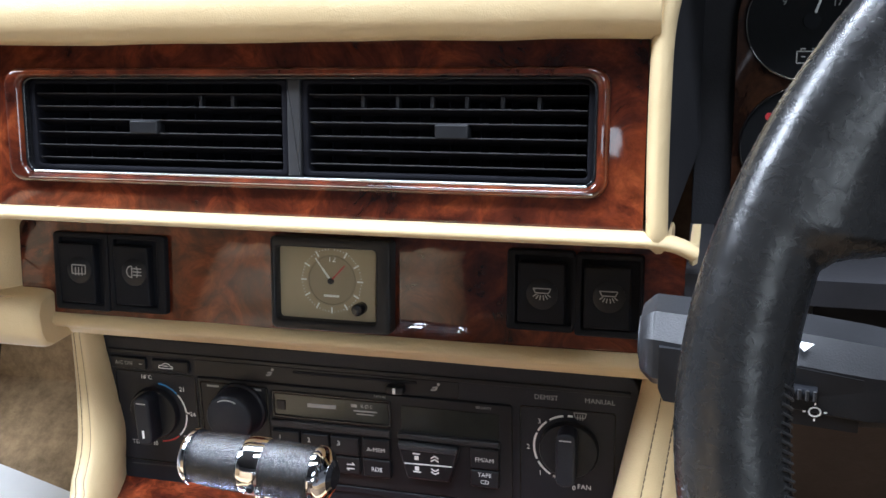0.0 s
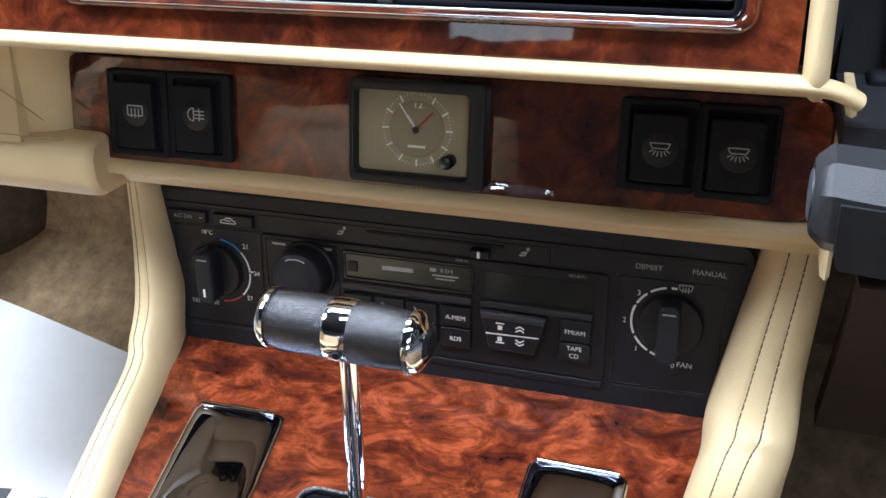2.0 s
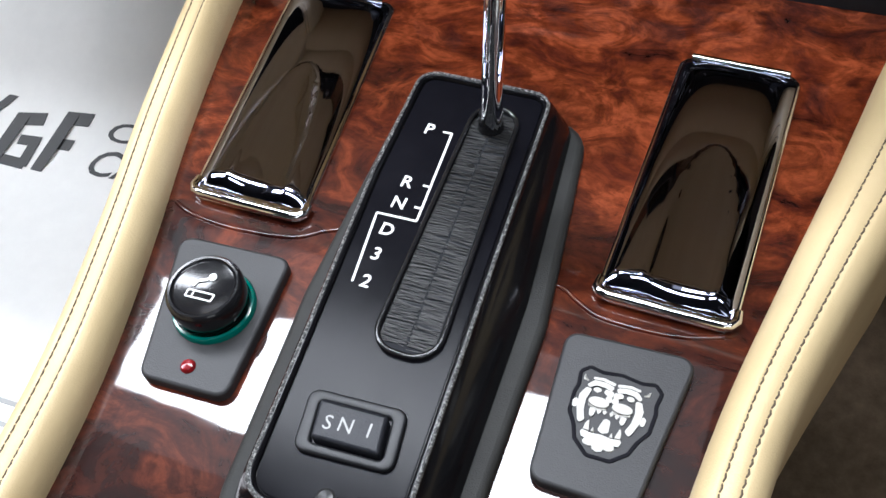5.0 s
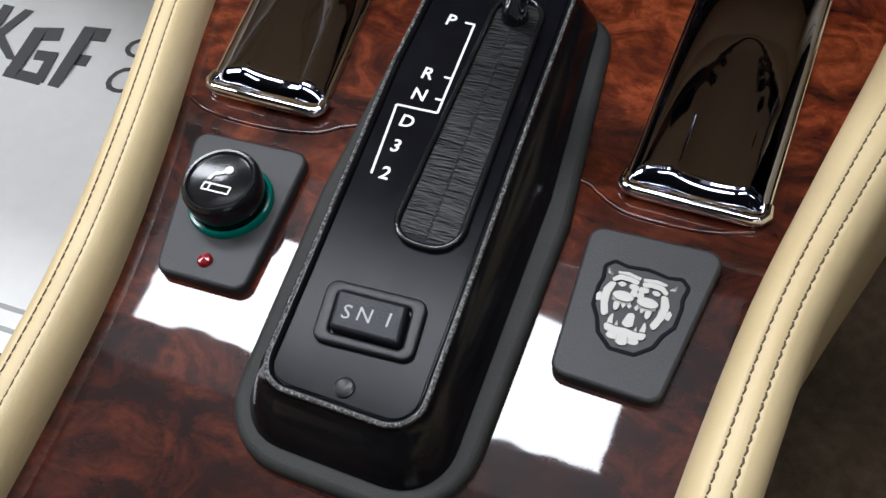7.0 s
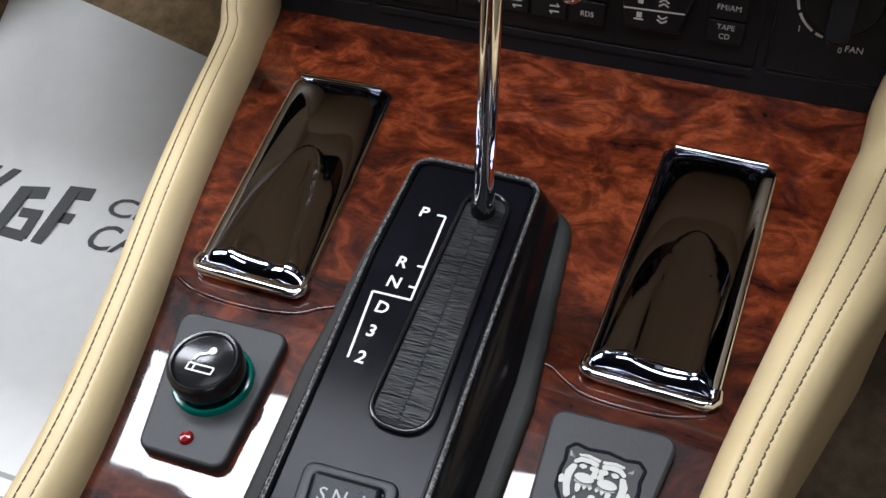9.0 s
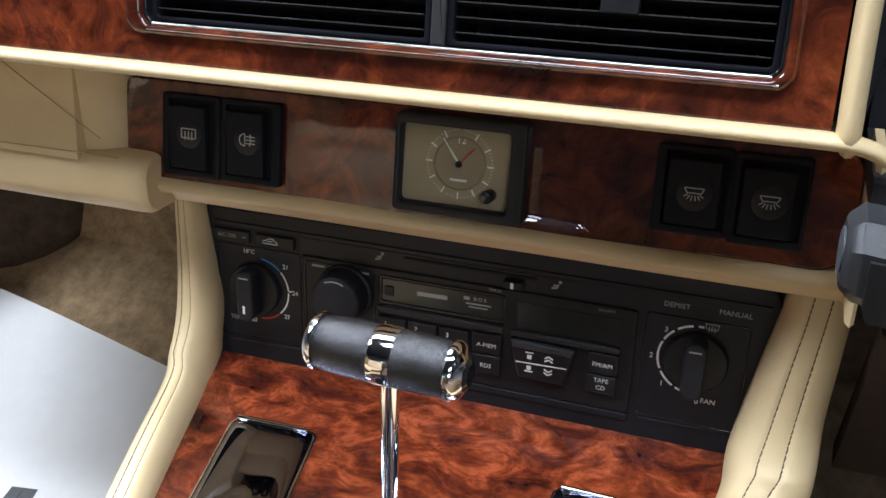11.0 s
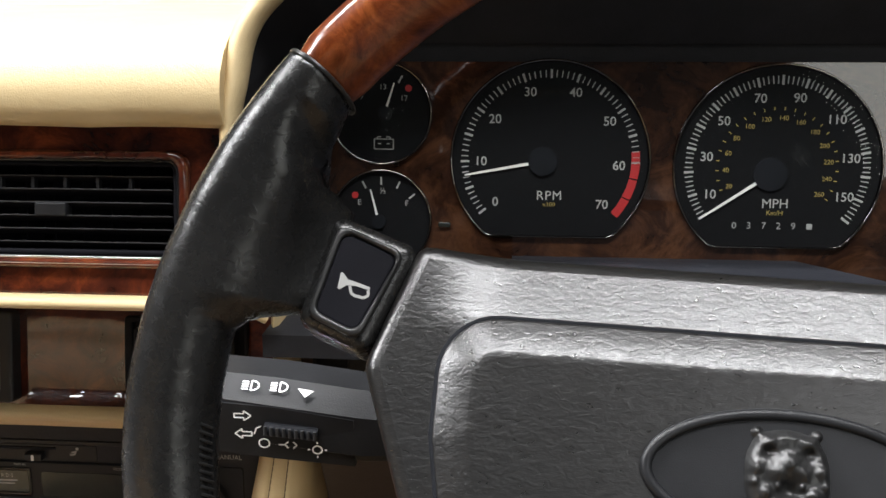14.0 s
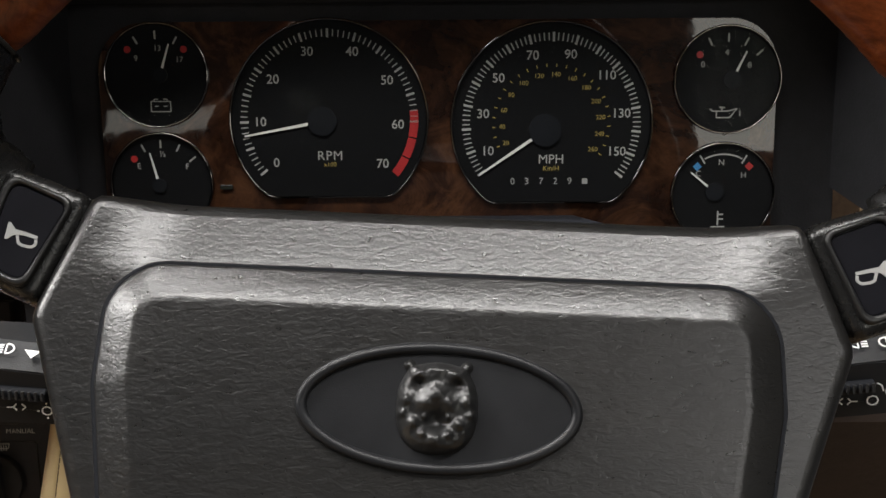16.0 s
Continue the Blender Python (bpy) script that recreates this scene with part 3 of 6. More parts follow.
part("lower_strip", stretch([(606, 613), (582, 613), (579, 610), (581.5, 605), (592, 600.5), (606, 600)], -318, 95, 10, 0.4), CREAM, dash, smooth=60)
part("recess_end", loops([[(x, y, z) for x, y in ((81.5, 588), (81.2, 572), (81, 545), (83, 541), (85, 545), (85.5, 588))] for z in (612, 640, 660, 690)]), CREAM, dash, smooth=60)
part("recess_end", loops([[(x, y, z) for x, y in ((-315, 590), (-316, 582), (-320, 573), (-327, 566), (-336, 562), (-347, 560), (-347, 595))] for z in (612, 640, 670, 694)]), CREAM, dash, smooth=60)
part("radio_shelf", loops([[(x, y, z) for x, y in ((-272, 606), (36, 606), (36, 612), (-272, 612))] for z in (455, 540)]), BLACK_DEEP, dash)
part("glovebox_lid", loops([[(x, y0 if k < 2 else 600, z0) for k, x in enumerate((-845, -338, -338, -845))] for z0, y0 in ((634, 553), (694, 561))]), CREAM, dash)
for a_, b_ in (((-430, 560.6, 712), (-320.5, 554.3, 648)), ((-640, 552.6, 637.5), (-309, 553, 638.6))):
    part("lid_seam", tube([a_, b_], 0.35, 6), CREAM_DARK, dash, "thin dark seam on the glovebox lid")
LIP = [(600, 637), (562, 637.5), (556, 635), (553, 628), (553, 614), (556, 606.5), (562, 602.5), (600, 601.5)]
LOW = [(590, 622.5), (577, 624.5), (571, 623.8), (567.5, 621.4), (566, 618.2), (567.5, 615), (572, 612.8), (590, 611.8)]
lipr = []
for x, f in ((-850, 0), (-600, 0), (-400, 0), (-340, 0), (-306, 0), (-299, 0.03), (-296, 0.10), (-294.5, 0.22)):
    lipr.append([(x, a + (c - a) * f, b + (d - b) * f) for (a, b), (c, d) in zip(LIP, LOW)])
part("glovebox_lip", loops(lipr), CREAM, dash, smooth=60)
part("under_tray", stretch([(570, 611), (960, 640), (960, 650), (570, 620)], -850, -330, 1), BLACK_DEEP, dash)
part("knee_panel", stretch([(562, 600), (640, 470), (655, 475), (580, 600)], 100, 690, 2), KNEE, dash)

# ---- walnut fascia with the vents ----
fascia = thing("walnut_fascia", VENT, "glossy burr walnut panel round the air vents", "trim")
outer = rrect(-600, 61, -42, 47, 1)
hole = rrect(-268, 40, -24, 29, 7)


def matched(n, pts):
    """n points evenly along an outline, from its lowest left corner on."""
    P = [Vector(p) for p in pts] + [Vector(pts[0])]
    L = [0]
    for a, b in zip(P, P[1:]):
        L.append(L[-1] + (b - a).length)
    out, j = [], 0
    for k in range(n):
        s = L[-1] * k / n
        while L[j + 1] < s:
            j += 1
        q = P[j].lerp(P[j + 1], (s - L[j]) / max(1e-9, L[j + 1] - L[j]))
        out.append((q.x, q.y))
    return out


def sheet_with_hole(x0, x1, y0, y1, hole, w0, w1):
    """A board with one opening, in one piece."""
    xs = [x0, min(p[0] for p in hole), max(p[0] for p in hole), x1]
    ys = [y0, min(p[1] for p in hole), max(p[1] for p in hole), y1]
    vs = [(x, y, w) for w in (w0, w1) for y in ys for x in xs]
    fs = []
    for k in (0, 16):
        for j in range(3):
            for i in range(3):
                if (i, j) != (1, 1):
                    a = k + j * 4 + i
                    fs.append((a, a + 1, a + 5, a + 4))
    rim_ = [0, 1, 2, 3, 7, 11, 15, 14, 13, 12, 8, 4]
    for a, b in zip(rim_, rim_[1:] + rim_[:1]):
        fs.append((a, b, b + 16, a + 16))
    for a, b in ((5, 6), (6, 10), (10, 9), (9, 5)):
        fs.append((a, b, b + 16, a + 16))
    return vs, fs


part("board", sheet_with_hole(-600, 60.5, -42, 47, hole, -12, 0), BURL_DASH, fascia, smooth=20)
part("bezel", border(rrect(-275.5, 44.5, -27.5, 32.2, 9), rrect(-265.5, 39, -22.5, 27.5, 6), -12, 4.5, 3.2, 5), BURL_DASH, fascia, "raised walnut bead round the opening")
part("bezel_trim", border(rrect(-265.9, 39.4, -22.9, 27.9, 6), rrect(-263.8, 37.4, -21.2, 26.4, 5), -14, 1.6, 0.8), BLACK_GLOSS, fascia, "thin glossy black lip")
part("sill_strip", tube([(-260, -22.0, 2.0), (35, -22.0, 2.0)], 0.8, 10), SILL, fascia, "thin bright line along the lower lip")
part("sill_strip", tube([(-262, -24.9, 4.0), (38, -24.9, 4.0)], 0.55, 10), SILL, fascia, "thin bright line along the lower lip")


def air_vent(u0, u1, ticks, tab):
    v = thing("air_vent", VENT, "black air vent with horizontal slats and a centre tab", "air vent", "centre vents")
    part("housing", join(border(rrect(u0, u1, -21.2, 26.4, 2), rrect(u0 + 3.2, u1 - 3.2, -18.6, 24, 2), -60, -2.5, 0.8), loops([[(x, y, w) for x, y in rrect(u0, u1, -21, 26, 1)] for w in (-62, -58)])), VENT_BLACK, v)
    for k in range(6):
        z = 17.2 - 6.75 * k
        s = part("slat", tube([(u0 + 4, z, -8), (u1 - 4, z, -8)], 4.6, 10, flat=0.12, up=(0, 1, -0.42)), VENT_BLACK, v)
        # paler tube paints the highlight along the slat's front edge
        part("slat_highlight", tube([(u0 + 4, z + 1.85, -3.75), (u1 - 4, z + 1.85, -3.75)], 0.36, 6), GREY_PLATE, s)
    for k in range(9):
        x = u0 + (u1 - u0) * (k + 0.7) / 9.4
        part("vane", loops([[(a, b, w) for a, b in rrect(x - 0.5, x + 0.5, -18, 23.5, 0)] for w in (-34, -16)]), VENT_BLACK, v)
    for x in ticks:
        part("link_pin", prism(rrect(x - 0.9, x + 0.9, 12.6, 18.2, 0.4, 2), -8, -4.4, 0.3), BLACK, v)
    part("tab", prism(rrect(tab - 8.2, tab + 8.2, -1.6, 5.4, 1, 3), -9, -1.4, 0.8), BLACK, v)
    return v


air_vent(-264, -114, (-163, -145), -195)
air_vent(-106.4, 37.6, (-75, -57.3, -40, -23, -5.8, 11.5), -29.8)
bar_ = thing("vent_divider", VENT, "charcoal plastic post between the vents", "trim")
part("post", prism(rrect(-113.8, -106.6, -21.4, 26.6, 0.5, 2), -40, -1.2, 0.8), GREY_PLATE, bar_)

# ---- walnut strip with clock and switches ----
strip = thing("walnut_strip", CLOCK, "glossy burr walnut strip under the padded roll", "trim")
part("board", prism(rpoly([(-318, -33), (81, -28.5), (81, 28), (-318, 27)], [20, 16, 12, 6], 8), -10, 0, 1.2), BURL_DASH, strip)
part("backing", prism(rpoly([(-316, -31), (79, -26.5), (79, 26), (-316, 25)], [18, 14, 10, 5], 6), -14, -10.2, 0.3), BLACK_DEEP, strip)


def clock():
    c = thing("dashboard_clock", CLOCK, "square black analogue clock with taupe dial", "clock")
    part("case", border(rrect(-145, -74.5, -27, 25.2, 3), rrect(-142, -82.8, -21.6, 19.4, 2.5), -6, 9, 1.4), BLACK, c)
    part("base", loops([[(x, y, w) for x, y in rrect(-144, -76, -26, 24, 2)] for w in (-6, 1.0)]), BLACK, c)
    part("dial", prism(rrect(-142.6, -82.2, -22, 19.8, 2), 0.5, 2.2, 0.2), CLOCK_FACE, c)
    cx, cy = -111, 0.4
    part("inner_dial", lathe([(13.4, 1.5), (13.4, 2.5), (0.2, 2.5)], cx, cy), CLOCK_DISC, c)
    part("dial_ring", lathe([(14.3, 2.0), (14.2, 3.0), (13.6, 3.1), (13.2, 2.4)], cx, cy, 48), CLOCK_DISC, c)
    t = []
    for k in range(60):
        a = radians(90 - 6 * k)
        r0, r1, wd = (15.0, 18.6, 1.0) if k % 5 == 0 else (17.2, 18.0, 0.35)
        if k:
            t.append(bar(cx + r0 * math.cos(a), cy + r0 * math.sin(a), cx + r1 * math.cos(a), cy + r1 * math.sin(a), wd, 2.25))
    part("hour_marks", join(*t), WHITE, c)
    part("numeral", lettering("12", 3.6, cx + 0.4, cy + 12.2, 2.6), WHITE, c)
    part("maker_mark", join(bar(cx - 4.6, cy - 8.6, cx + 4.6, cy - 8.6, 1.3, 2.6)), WHITE, c)
    part("hour_hand", join(bar(cx + 0.8, cy - 1.0, cx - 5.0, cy + 6.8, 1.3, 3.3)), WHITE, c)
    part("minute_hand", join(bar(cx, cy, cx - 9.0, cy + 12.5, 0.8, 3.7)), WHITE, c)
    part("second_hand", join(bar(cx, cy, cx + 8.5, cy + 9.0, 0.8, 4.0)), RED, c)
    part("hub", lathe([(1.7, 3.2), (1.7, 4.4), (0.2, 4.6)], cx, cy, 20), BLACK, c)
    part("setting_knob", lathe([(3.4, 2), (3.4, 9.5), (2.8, 10.6), (0.2, 10.8)], -93.3, -13.8, 24), BLACK_GLOSS, c)
    g = part("lens", prism(rrect(-142.2, -82.6, -21.8, 19.6, 2), 5.4, 6.2, 0.1), CLOCK_GLASS, c)
    g.visible_shadow = False


clock()


def rocker(u0, u1, v0, v1, icon, left, right, du, dv):
    s = thing("rocker_switch", CLOCK, "square black rocker switch with a lit symbol", "switch", "dashboard switches")
    part("surround", border(rrect(left, right, v0 - 4, v1 + 5.5, 2), rrect(u0 - 0.6, u1 + 4.2, v0, v1 + 2.4, 1), -4, 4.2, 1.0), BLACK_DEEP, s)
    part("well", loops([[(x, y, w) for x, y in rrect(left + 1, right - 1, v0 - 3, v1 + 4.5, 1)] for w in (-4, 0.8)]), BLACK_DEEP, s)
    k = prism(rrect(u0 + 0.6, u1, v0 + 0.5, v1 - 0.8, 1.2), -1.5, 6.2, 1.0)
    mid = (v0 + v1) / 2
    k = ([(x, y, w + (0.05 * (y - mid) if w > 2 else 0)) for x, y, w in k[0]], k[1])
    b = part("rocker", k, BLACK_DEEP, s)
    cx, cy = (u0 + u1) / 2 + du, mid + dv
    part("boss", lathe([(8.2, 5.6), (8.2, 6.6), (7.6, 6.9), (0.2, 6.9)], cx, cy - 0.4, 28), BLACK, b)
    part("symbol", icon(cx, cy), GREYPRINT, b)


def icon_screen(cx, cy):
    w = 7.0
    box = [(cx - 4.6, cy - 2.6), (cx + 4.6, cy - 2.6), (cx + 4.6, cy + 2.6), (cx - 4.6, cy + 2.6), (cx - 4.6, cy - 2.6)]
    return strokes([box] + [[(cx + d, cy - 3.8), (cx + d, cy + 1.2)] for d in (-2.2, 0, 2.2)], 0.7, w)


def icon_fog(cx, cy):
    w = 7.0
    d = arc(cx - 1.2, cy, 3.4, 90, 270, 10)
    return strokes([d + [d[0]], [(cx - 0.6, cy + 1.9), (cx + 5.2, cy + 1.9)], [(cx - 0.6, cy), (cx + 5.2, cy)], [(cx - 0.6, cy - 1.9), (cx + 5.2, cy - 1.9)], [(cx + 2, cy + 3.4), (cx + 2.6, cy), (cx + 2, cy - 3.4)]], 0.65, w)


def icon_lamp(cx, cy):
    w = 7.0
    top = [(cx - 4.6, cy + 2.6), (cx + 4.6, cy + 2.6), (cx + 3.4, cy + 0.2), (cx - 3.4, cy + 0.2), (cx - 4.6, cy + 2.6)]
    rays = [[(cx + 2.2 * math.sin(radians(a)) * 1.4, cy - 1.0 * math.cos(radians(a))), (cx + 4.4 * math.sin(radians(a)) * 1.2, cy - 3.6 * math.cos(radians(a)))] for a in (-62, -35, -12, 12, 35, 62)]
    return strokes([top] + rays, 0.6, w)


rocker(-285.5, -261, -22.5, 15, icon_screen, -290.5, -252.6, 2.2, 2.7)
rocker(-248, -224.5, -21.8, 15.2, icon_fog, -252.2, -214.5, 2.6, 2.7)
rocker(-6, 19.5, -15.5, 18, icon_lamp, -11.5, 24, 1.0, 0)
rocker(28.6, 53, -16.5, 17.5, icon_lamp, 24.4, 59, 1.2, 1.2)


# ---- climate panel and radio ----
def icon_car(cx, cy, w):
    return strokes([[(cx - 5, cy - 1.2), (cx - 4.6, cy + 0.4), (cx - 2.4, cy + 0.8), (cx - 0.8, cy + 2.2), (cx + 2.2, cy + 2.2), (cx + 3.4, cy + 0.7), (cx + 5, cy + 0.2), (cx + 5, cy - 1.2), (cx - 5, cy - 1.2)], [(cx - 1.8, cy + 0.4), (cx + 1.8, cy + 0.4)]], 0.5, w)


def icon_seat(cx, cy, w):
    return join(lathe([(1.0, w), (1.0, w + 0.2), (0.1, w + 0.2)], cx + 2.2, cy + 2.2, 10), strokes([[(cx + 1.4, cy + 0.8), (cx + 0.4, cy - 1.6), (cx - 2.6, cy - 1.8)], [(cx + 0.6, cy + 0.2), (cx - 1.6, cy - 0.3)]], 1.0, w))


def icon_defrost(cx, cy, w):
    return strokes([[(cx - 3.6, cy + 2.2), (cx + 3.6, cy + 2.2), (cx + 2.8, cy - 0.8), (cx - 2.8, cy - 0.8), (cx - 3.6, cy + 2.2)]] + [[(cx + d, cy - 2.2), (cx + d, cy + 1.2)] for d in (-1.5, 0, 1.5)], 0.5, w)


def icon_fan(cx, cy, w):
    out = [lathe([(1.25, w), (1.25, w + 0.2), (0.1, w + 0.2)], cx + 1.5 * math.cos(radians(a)), cy + 1.5 * math.sin(radians(a)), 10) for a in (45, 135, 225, 315)]
    return join(*out)


climate = thing("climate_panel", RADIO, "black climate control panel with two rotary dials", "control panel")
part("plate", prism(rpoly([(-283, -62), (40, -57.5), (60, 47), (-296, 45)], [3, 3, 12, 8], 5), -14, 0, 1.5), BLACK_GRAIN, climate)
part("top_strip", prism(rrect(-286, 52, 33.4, 36.2, 0.8, 2), -1, 1.0, 0.5), BLACK, climate)
part("slider_recess", prism(rrect(-222, -48, 22.5, 33, 1, 2), -1, 0.35, 0.2), BLACK, climate)
part("slider_slot", join(prism(rrect(-154, -74, 29.6, 31.4, 0.6, 2), 0, 0.9, 0.3)), BLACK_DEEP, climate, "narrow slider slot")
part("slider_knob", prism(rrect(-92, -81, 23.8, 28.6, 0.8, 3), 0, 5.5, 0.8), BLACK, climate)
part("slider_mark", prism(rrect(-87.6, -85.8, 24.2, 28.0, 0.3, 2), 5.4, 5.75, 0.1), WHITE, climate)
for txt, size, u, v in (("TEMP", 2.9, -270, -30), ("30", 2.7, -257.5, -29.6), ("21", 2.9, -233.4, 11), ("24", 2.9, -227.4, -6), ("27", 2.9, -233.6, -23.3), ("18°C", 2.7, -259, 17.6), ("DEMIST", 2.9, 4, 28.4), ("MANUAL", 2.9, 34.6, 28.6), ("3", 3.0, 0, 13.2), ("2", 3.0, -6.6, -3.7), ("1", 3.0, 0.6, -20), ("0", 2.8, 20.5, -27.4), ("FAN", 3.0, 26.6, -26.2)):
    part("legend", lettering(txt, size, u, v, 0.1), GREYPRINT if txt in ("DEMIST", "MANUAL", "TEMP") else WHITE, climate)
for u0, u1, ic in ((-283.5, -257, "text"), (-252.5, -226, "car")):
    b = part("push_button", prism(rrect(u0, u1, 23.6, 31.4, 1, 3), -1, 2.4, 0.8), BLACK, climate)
    if ic == "text":
        part("legend", join(lettering("A/C ON", 2.5, u0 + 10.6, 27.4, 2.4), bar(u1 - 4.6, 27.4, u1 - 2.6, 27.4, 0.7, 2.4)), GREYPRINT, b)
    else:
        part("symbol", icon_car((u0 + u1) / 2 - 3, 27.2, 2.4), WHITE, b)
part("symbol", icon_seat(-170, 28.6, 0.4), GREYPRINT, climate)
part("symbol", icon_seat(-62.5, 28.6, 0.4), GREYPRINT, climate)
# grey bars paint the highlights of the groove across the lower panel
part("groove_highlight", bar(-276.5, -46.2, -226, -44.6, 0.9, 0.0, 0.5), GREY_PLATE, climate)
part("groove_highlight", bar(-10, -44.4, 38.5, -43.2, 0.9, 0.0, 0.5), GREY_PLATE, climate)
part("side_panel", border(rrect(-282, -223, -43, 21.5, 2), rrect(-281.2, -223.8, -42.2, 20.7, 1.6), -1, 0.5, 0.3), BLACK_GLOSS, climate)
part("side_panel", border(rrect(-11.5, 44, -42.5, 22.5, 2), rrect(-10.7, 43.2, -41.7, 21.7, 1.6), -1, 0.5, 0.3), BLACK_GLOSS, climate)


def rotary(cx, cy, tilt, tip):
    k = part("dial_knob", lathe([(17.4, -1), (17.2, 3.0), (16.4, 4.0), (0.2, 4.2)], cx, cy, 48), BLACK, climate)
    c, s = math.cos(radians(tilt)), math.sin(radians(tilt))
    g = prism([(cx + x * c - y * s, cy + x * s + y * c) for x, y in rrect(-5.6, 5.6, -16.6, 16.6, 4.5, 5)], 3.6, 16, 1.6)
    part("grip", g, BLACK_GRAIN, k)
    part("pointer", bar(cx - 3.4 * c - tip * s, cy - 3.4 * s + tip * c, cx + 3.4 * c - tip * s, cy + 3.4 * s + tip * c, 0.9, 15.9), GREYPRINT, k)


rotary(-254.5, -6.6, 0, 12.5)
rotary(17.5, -2.4, 0, 12.5)
part("index", bar(-255, -18.2, -255, -12.8, 1.6, 15.9), WHITE, climate)
part("cool_scale", strokes([arc(-252.5, -6.6, 20.6, 84, 44, 10)], 1.0, 0.1), BLUE, climate)
part("warm_scale", strokes([arc(-252.5, -6.6, 20.6, -50, -88, 10)], 1.0, 0.1), RED, climate)
part("mild_scale", strokes([arc(-252.5, -6.6, 20.6, 41, 4, 10), arc(-252.5, -6.6, 20.6, 0, -46, 10), [(-231.5, -5.2), (-229.6, -5.2)]], 1.0, 0.1), WHITE, climate)
part("fan_scale", strokes([arc(17.5, -2.4, 20.6, 100, 124, 8), arc(17.5, -2.4, 20.6, 130, 152, 8), arc(17.5, -2.4, 20.6, 156, 204, 10), arc(17.5, -2.4, 20.6, 209, 238, 8), arc(17.5, -2.4, 20.6, 243, 254, 4), [(16.5, 18.2), (19.5, 18.2)]], 1.25, 0.1), WHITE, climate)
part("symbol", icon_defrost(23.6, 18.4, 0.1), GREYPRINT, climate)
part("symbol", icon_fan(15.8, -22.2, 0.1), WHITE, climate)

radio = thing("car_radio", RADIO, "black cassette radio with push buttons and volume knob", "car radio")
part("face", prism(rrect(-221.5, -15.8, -42.5, 21.8, 2), -6, 1.6, 0.9), BLACK, radio)
part("base_ledge", prism(rrect(-221, -16, -48, -43.4, 1, 3), -4, 1.2, 0.8), BLACK_GRAIN, radio)
part("knob_bay", border(rrect(-219.5, -171.6, -40, 19.5, 2), rrect(-218.3, -172.8, -38.8, 18.3, 1.5), 0, 2.2, 0.5), BLACK_GLOSS, radio)
vk = part("volume_knob", lathe([(18.2, 1.2), (18.0, 4.0), (16.8, 5.0), (15.8, 16.0), (15.2, 17.6), (14.0, 18.4), (0.3, 18.6)], -191.5, 2.6, 56, 1, 0.3), BLACK_GRAIN, radio)
part("pointer", strokes([arc(-191.5, 2.6, 13.0, 62, 118, 8)], 0.8, 18.4), GREYPRINT, vk)
for q in ((-214, 16.6, -205.5), (-188, 16.8, -176.0), (-209, -36.5, -204)):
    part("bay_print", bar(q[0], q[1], q[2], q[1], 1.3, 1.7), GREYPRINT, radio)
cas = part("cassette_door", border(rrect(-169, -90.4, -0.5, 18, 1.5), rrect(-167.4, -92, 1.6, 16.2, 1), 1, 2.6, 0.5), BLACK_GLOSS, radio)
part("flap", prism(rrect(-167, -92.4, 2, 15.8, 0.6, 2), 0.8, 1.9, 0.2), SMOKE, cas)
part("feed_button", prism(rrect(-165.6, -159.8, 5.4, 11.6, 0.6, 2), 1.6, 2.8, 0.4), BLACK, cas)
part("maker_mark", bar(-145, 9.8, -126, 10.2, 2.6, 1.9), GREYPRINT, cas)
part("legend", join(lettering("R·D·S", 2.3, -106, 12.4, 1.9), bar(-114.6, 9.2, -99.2, 9.4, 0.9, 1.9), bar(-112.6, 7.2, -101.2, 7.3, 0.7, 1.9), bar(-116, 12.4, -112.2, 12.4, 2.0, 1.9)), GREYPRINT, cas)
part("legend", lettering("TAPE IN", 1.5, -97.4, 19.9, 1.7), GREYPRINT, radio)
part("legend", lettering("SECURITY", 1.5, -32.8, 18.9, 1.7), GREYPRINT, radio)
part("shelf", prism(rrect(-170, -91, -6.6, -1.4, 0.6, 2), 1, 3.6, 0.9), GREY_PLATE, radio)
part("shelf", prism(rrect(-86.4, -23.0, -6.0, -1.8, 0.6, 2), 1, 3.8, 0.9), GREY_PLATE, radio)
part("display", prism(rrect(-84, -23.6, -0.6, 15.6, 0.8, 2), 1, 1.9, 0.2), SMOKE, radio)


def button(u0, u1, v0, v1, txt="", size=2.6, deep=4.4, lines=()):
    b = part("push_button", prism(rrect(u0, u1, v0, v1, 0.9, 3), 0, deep, 0.9), BLACK, radio)
    if txt:
        part("legend", lettering(txt, size, (u0 + u1) / 2, (v0 + v1) / 2 - 0.6, deep), WHITE, b)
    if lines:
        part("symbol", strokes(lines, 0.7, deep), WHITE, b)


for k, u in enumerate((-169.4, -149.9, -130.0)):
    button(u, u + 18.4, -20.6, -8.2, deep=4.6)
    part("legend", lettering("123"[k], 3.0, u + 5.4, -12.6, 4.6), WHITE, radio)
    button(u, u + 18.4, -33.4, -21.6, deep=4.2, lines=[[(u + 10, -26.4), (u + 15, -26.4), (u + 13.6, -25)], [(u + 15, -29.2), (u + 10, -29.2), (u + 11.4, -30.6)]])
button(-109.2, -91.4, -20.4, -7.6, "A-MEM", 2.7)
button(-109.2, -91.4, -33.4, -21.2, "RDS", 2.7)
rk = part("seek_rocker", prism(rpoly([(-80.6, -31.0), (-53.6, -31.0), (-47.2, -7.2), (-86.8, -6.4)], 2, 4), 0, 5.2, 1.6), BLACK, radio)
part("band", prism(rpoly([(-84.6, -11.6), (-49.4, -12.0), (-48.2, -8.0), (-85.8, -7.4)], 0.6, 2), 4.6, 6.0, 0.8), GREY_SOFT, rk)
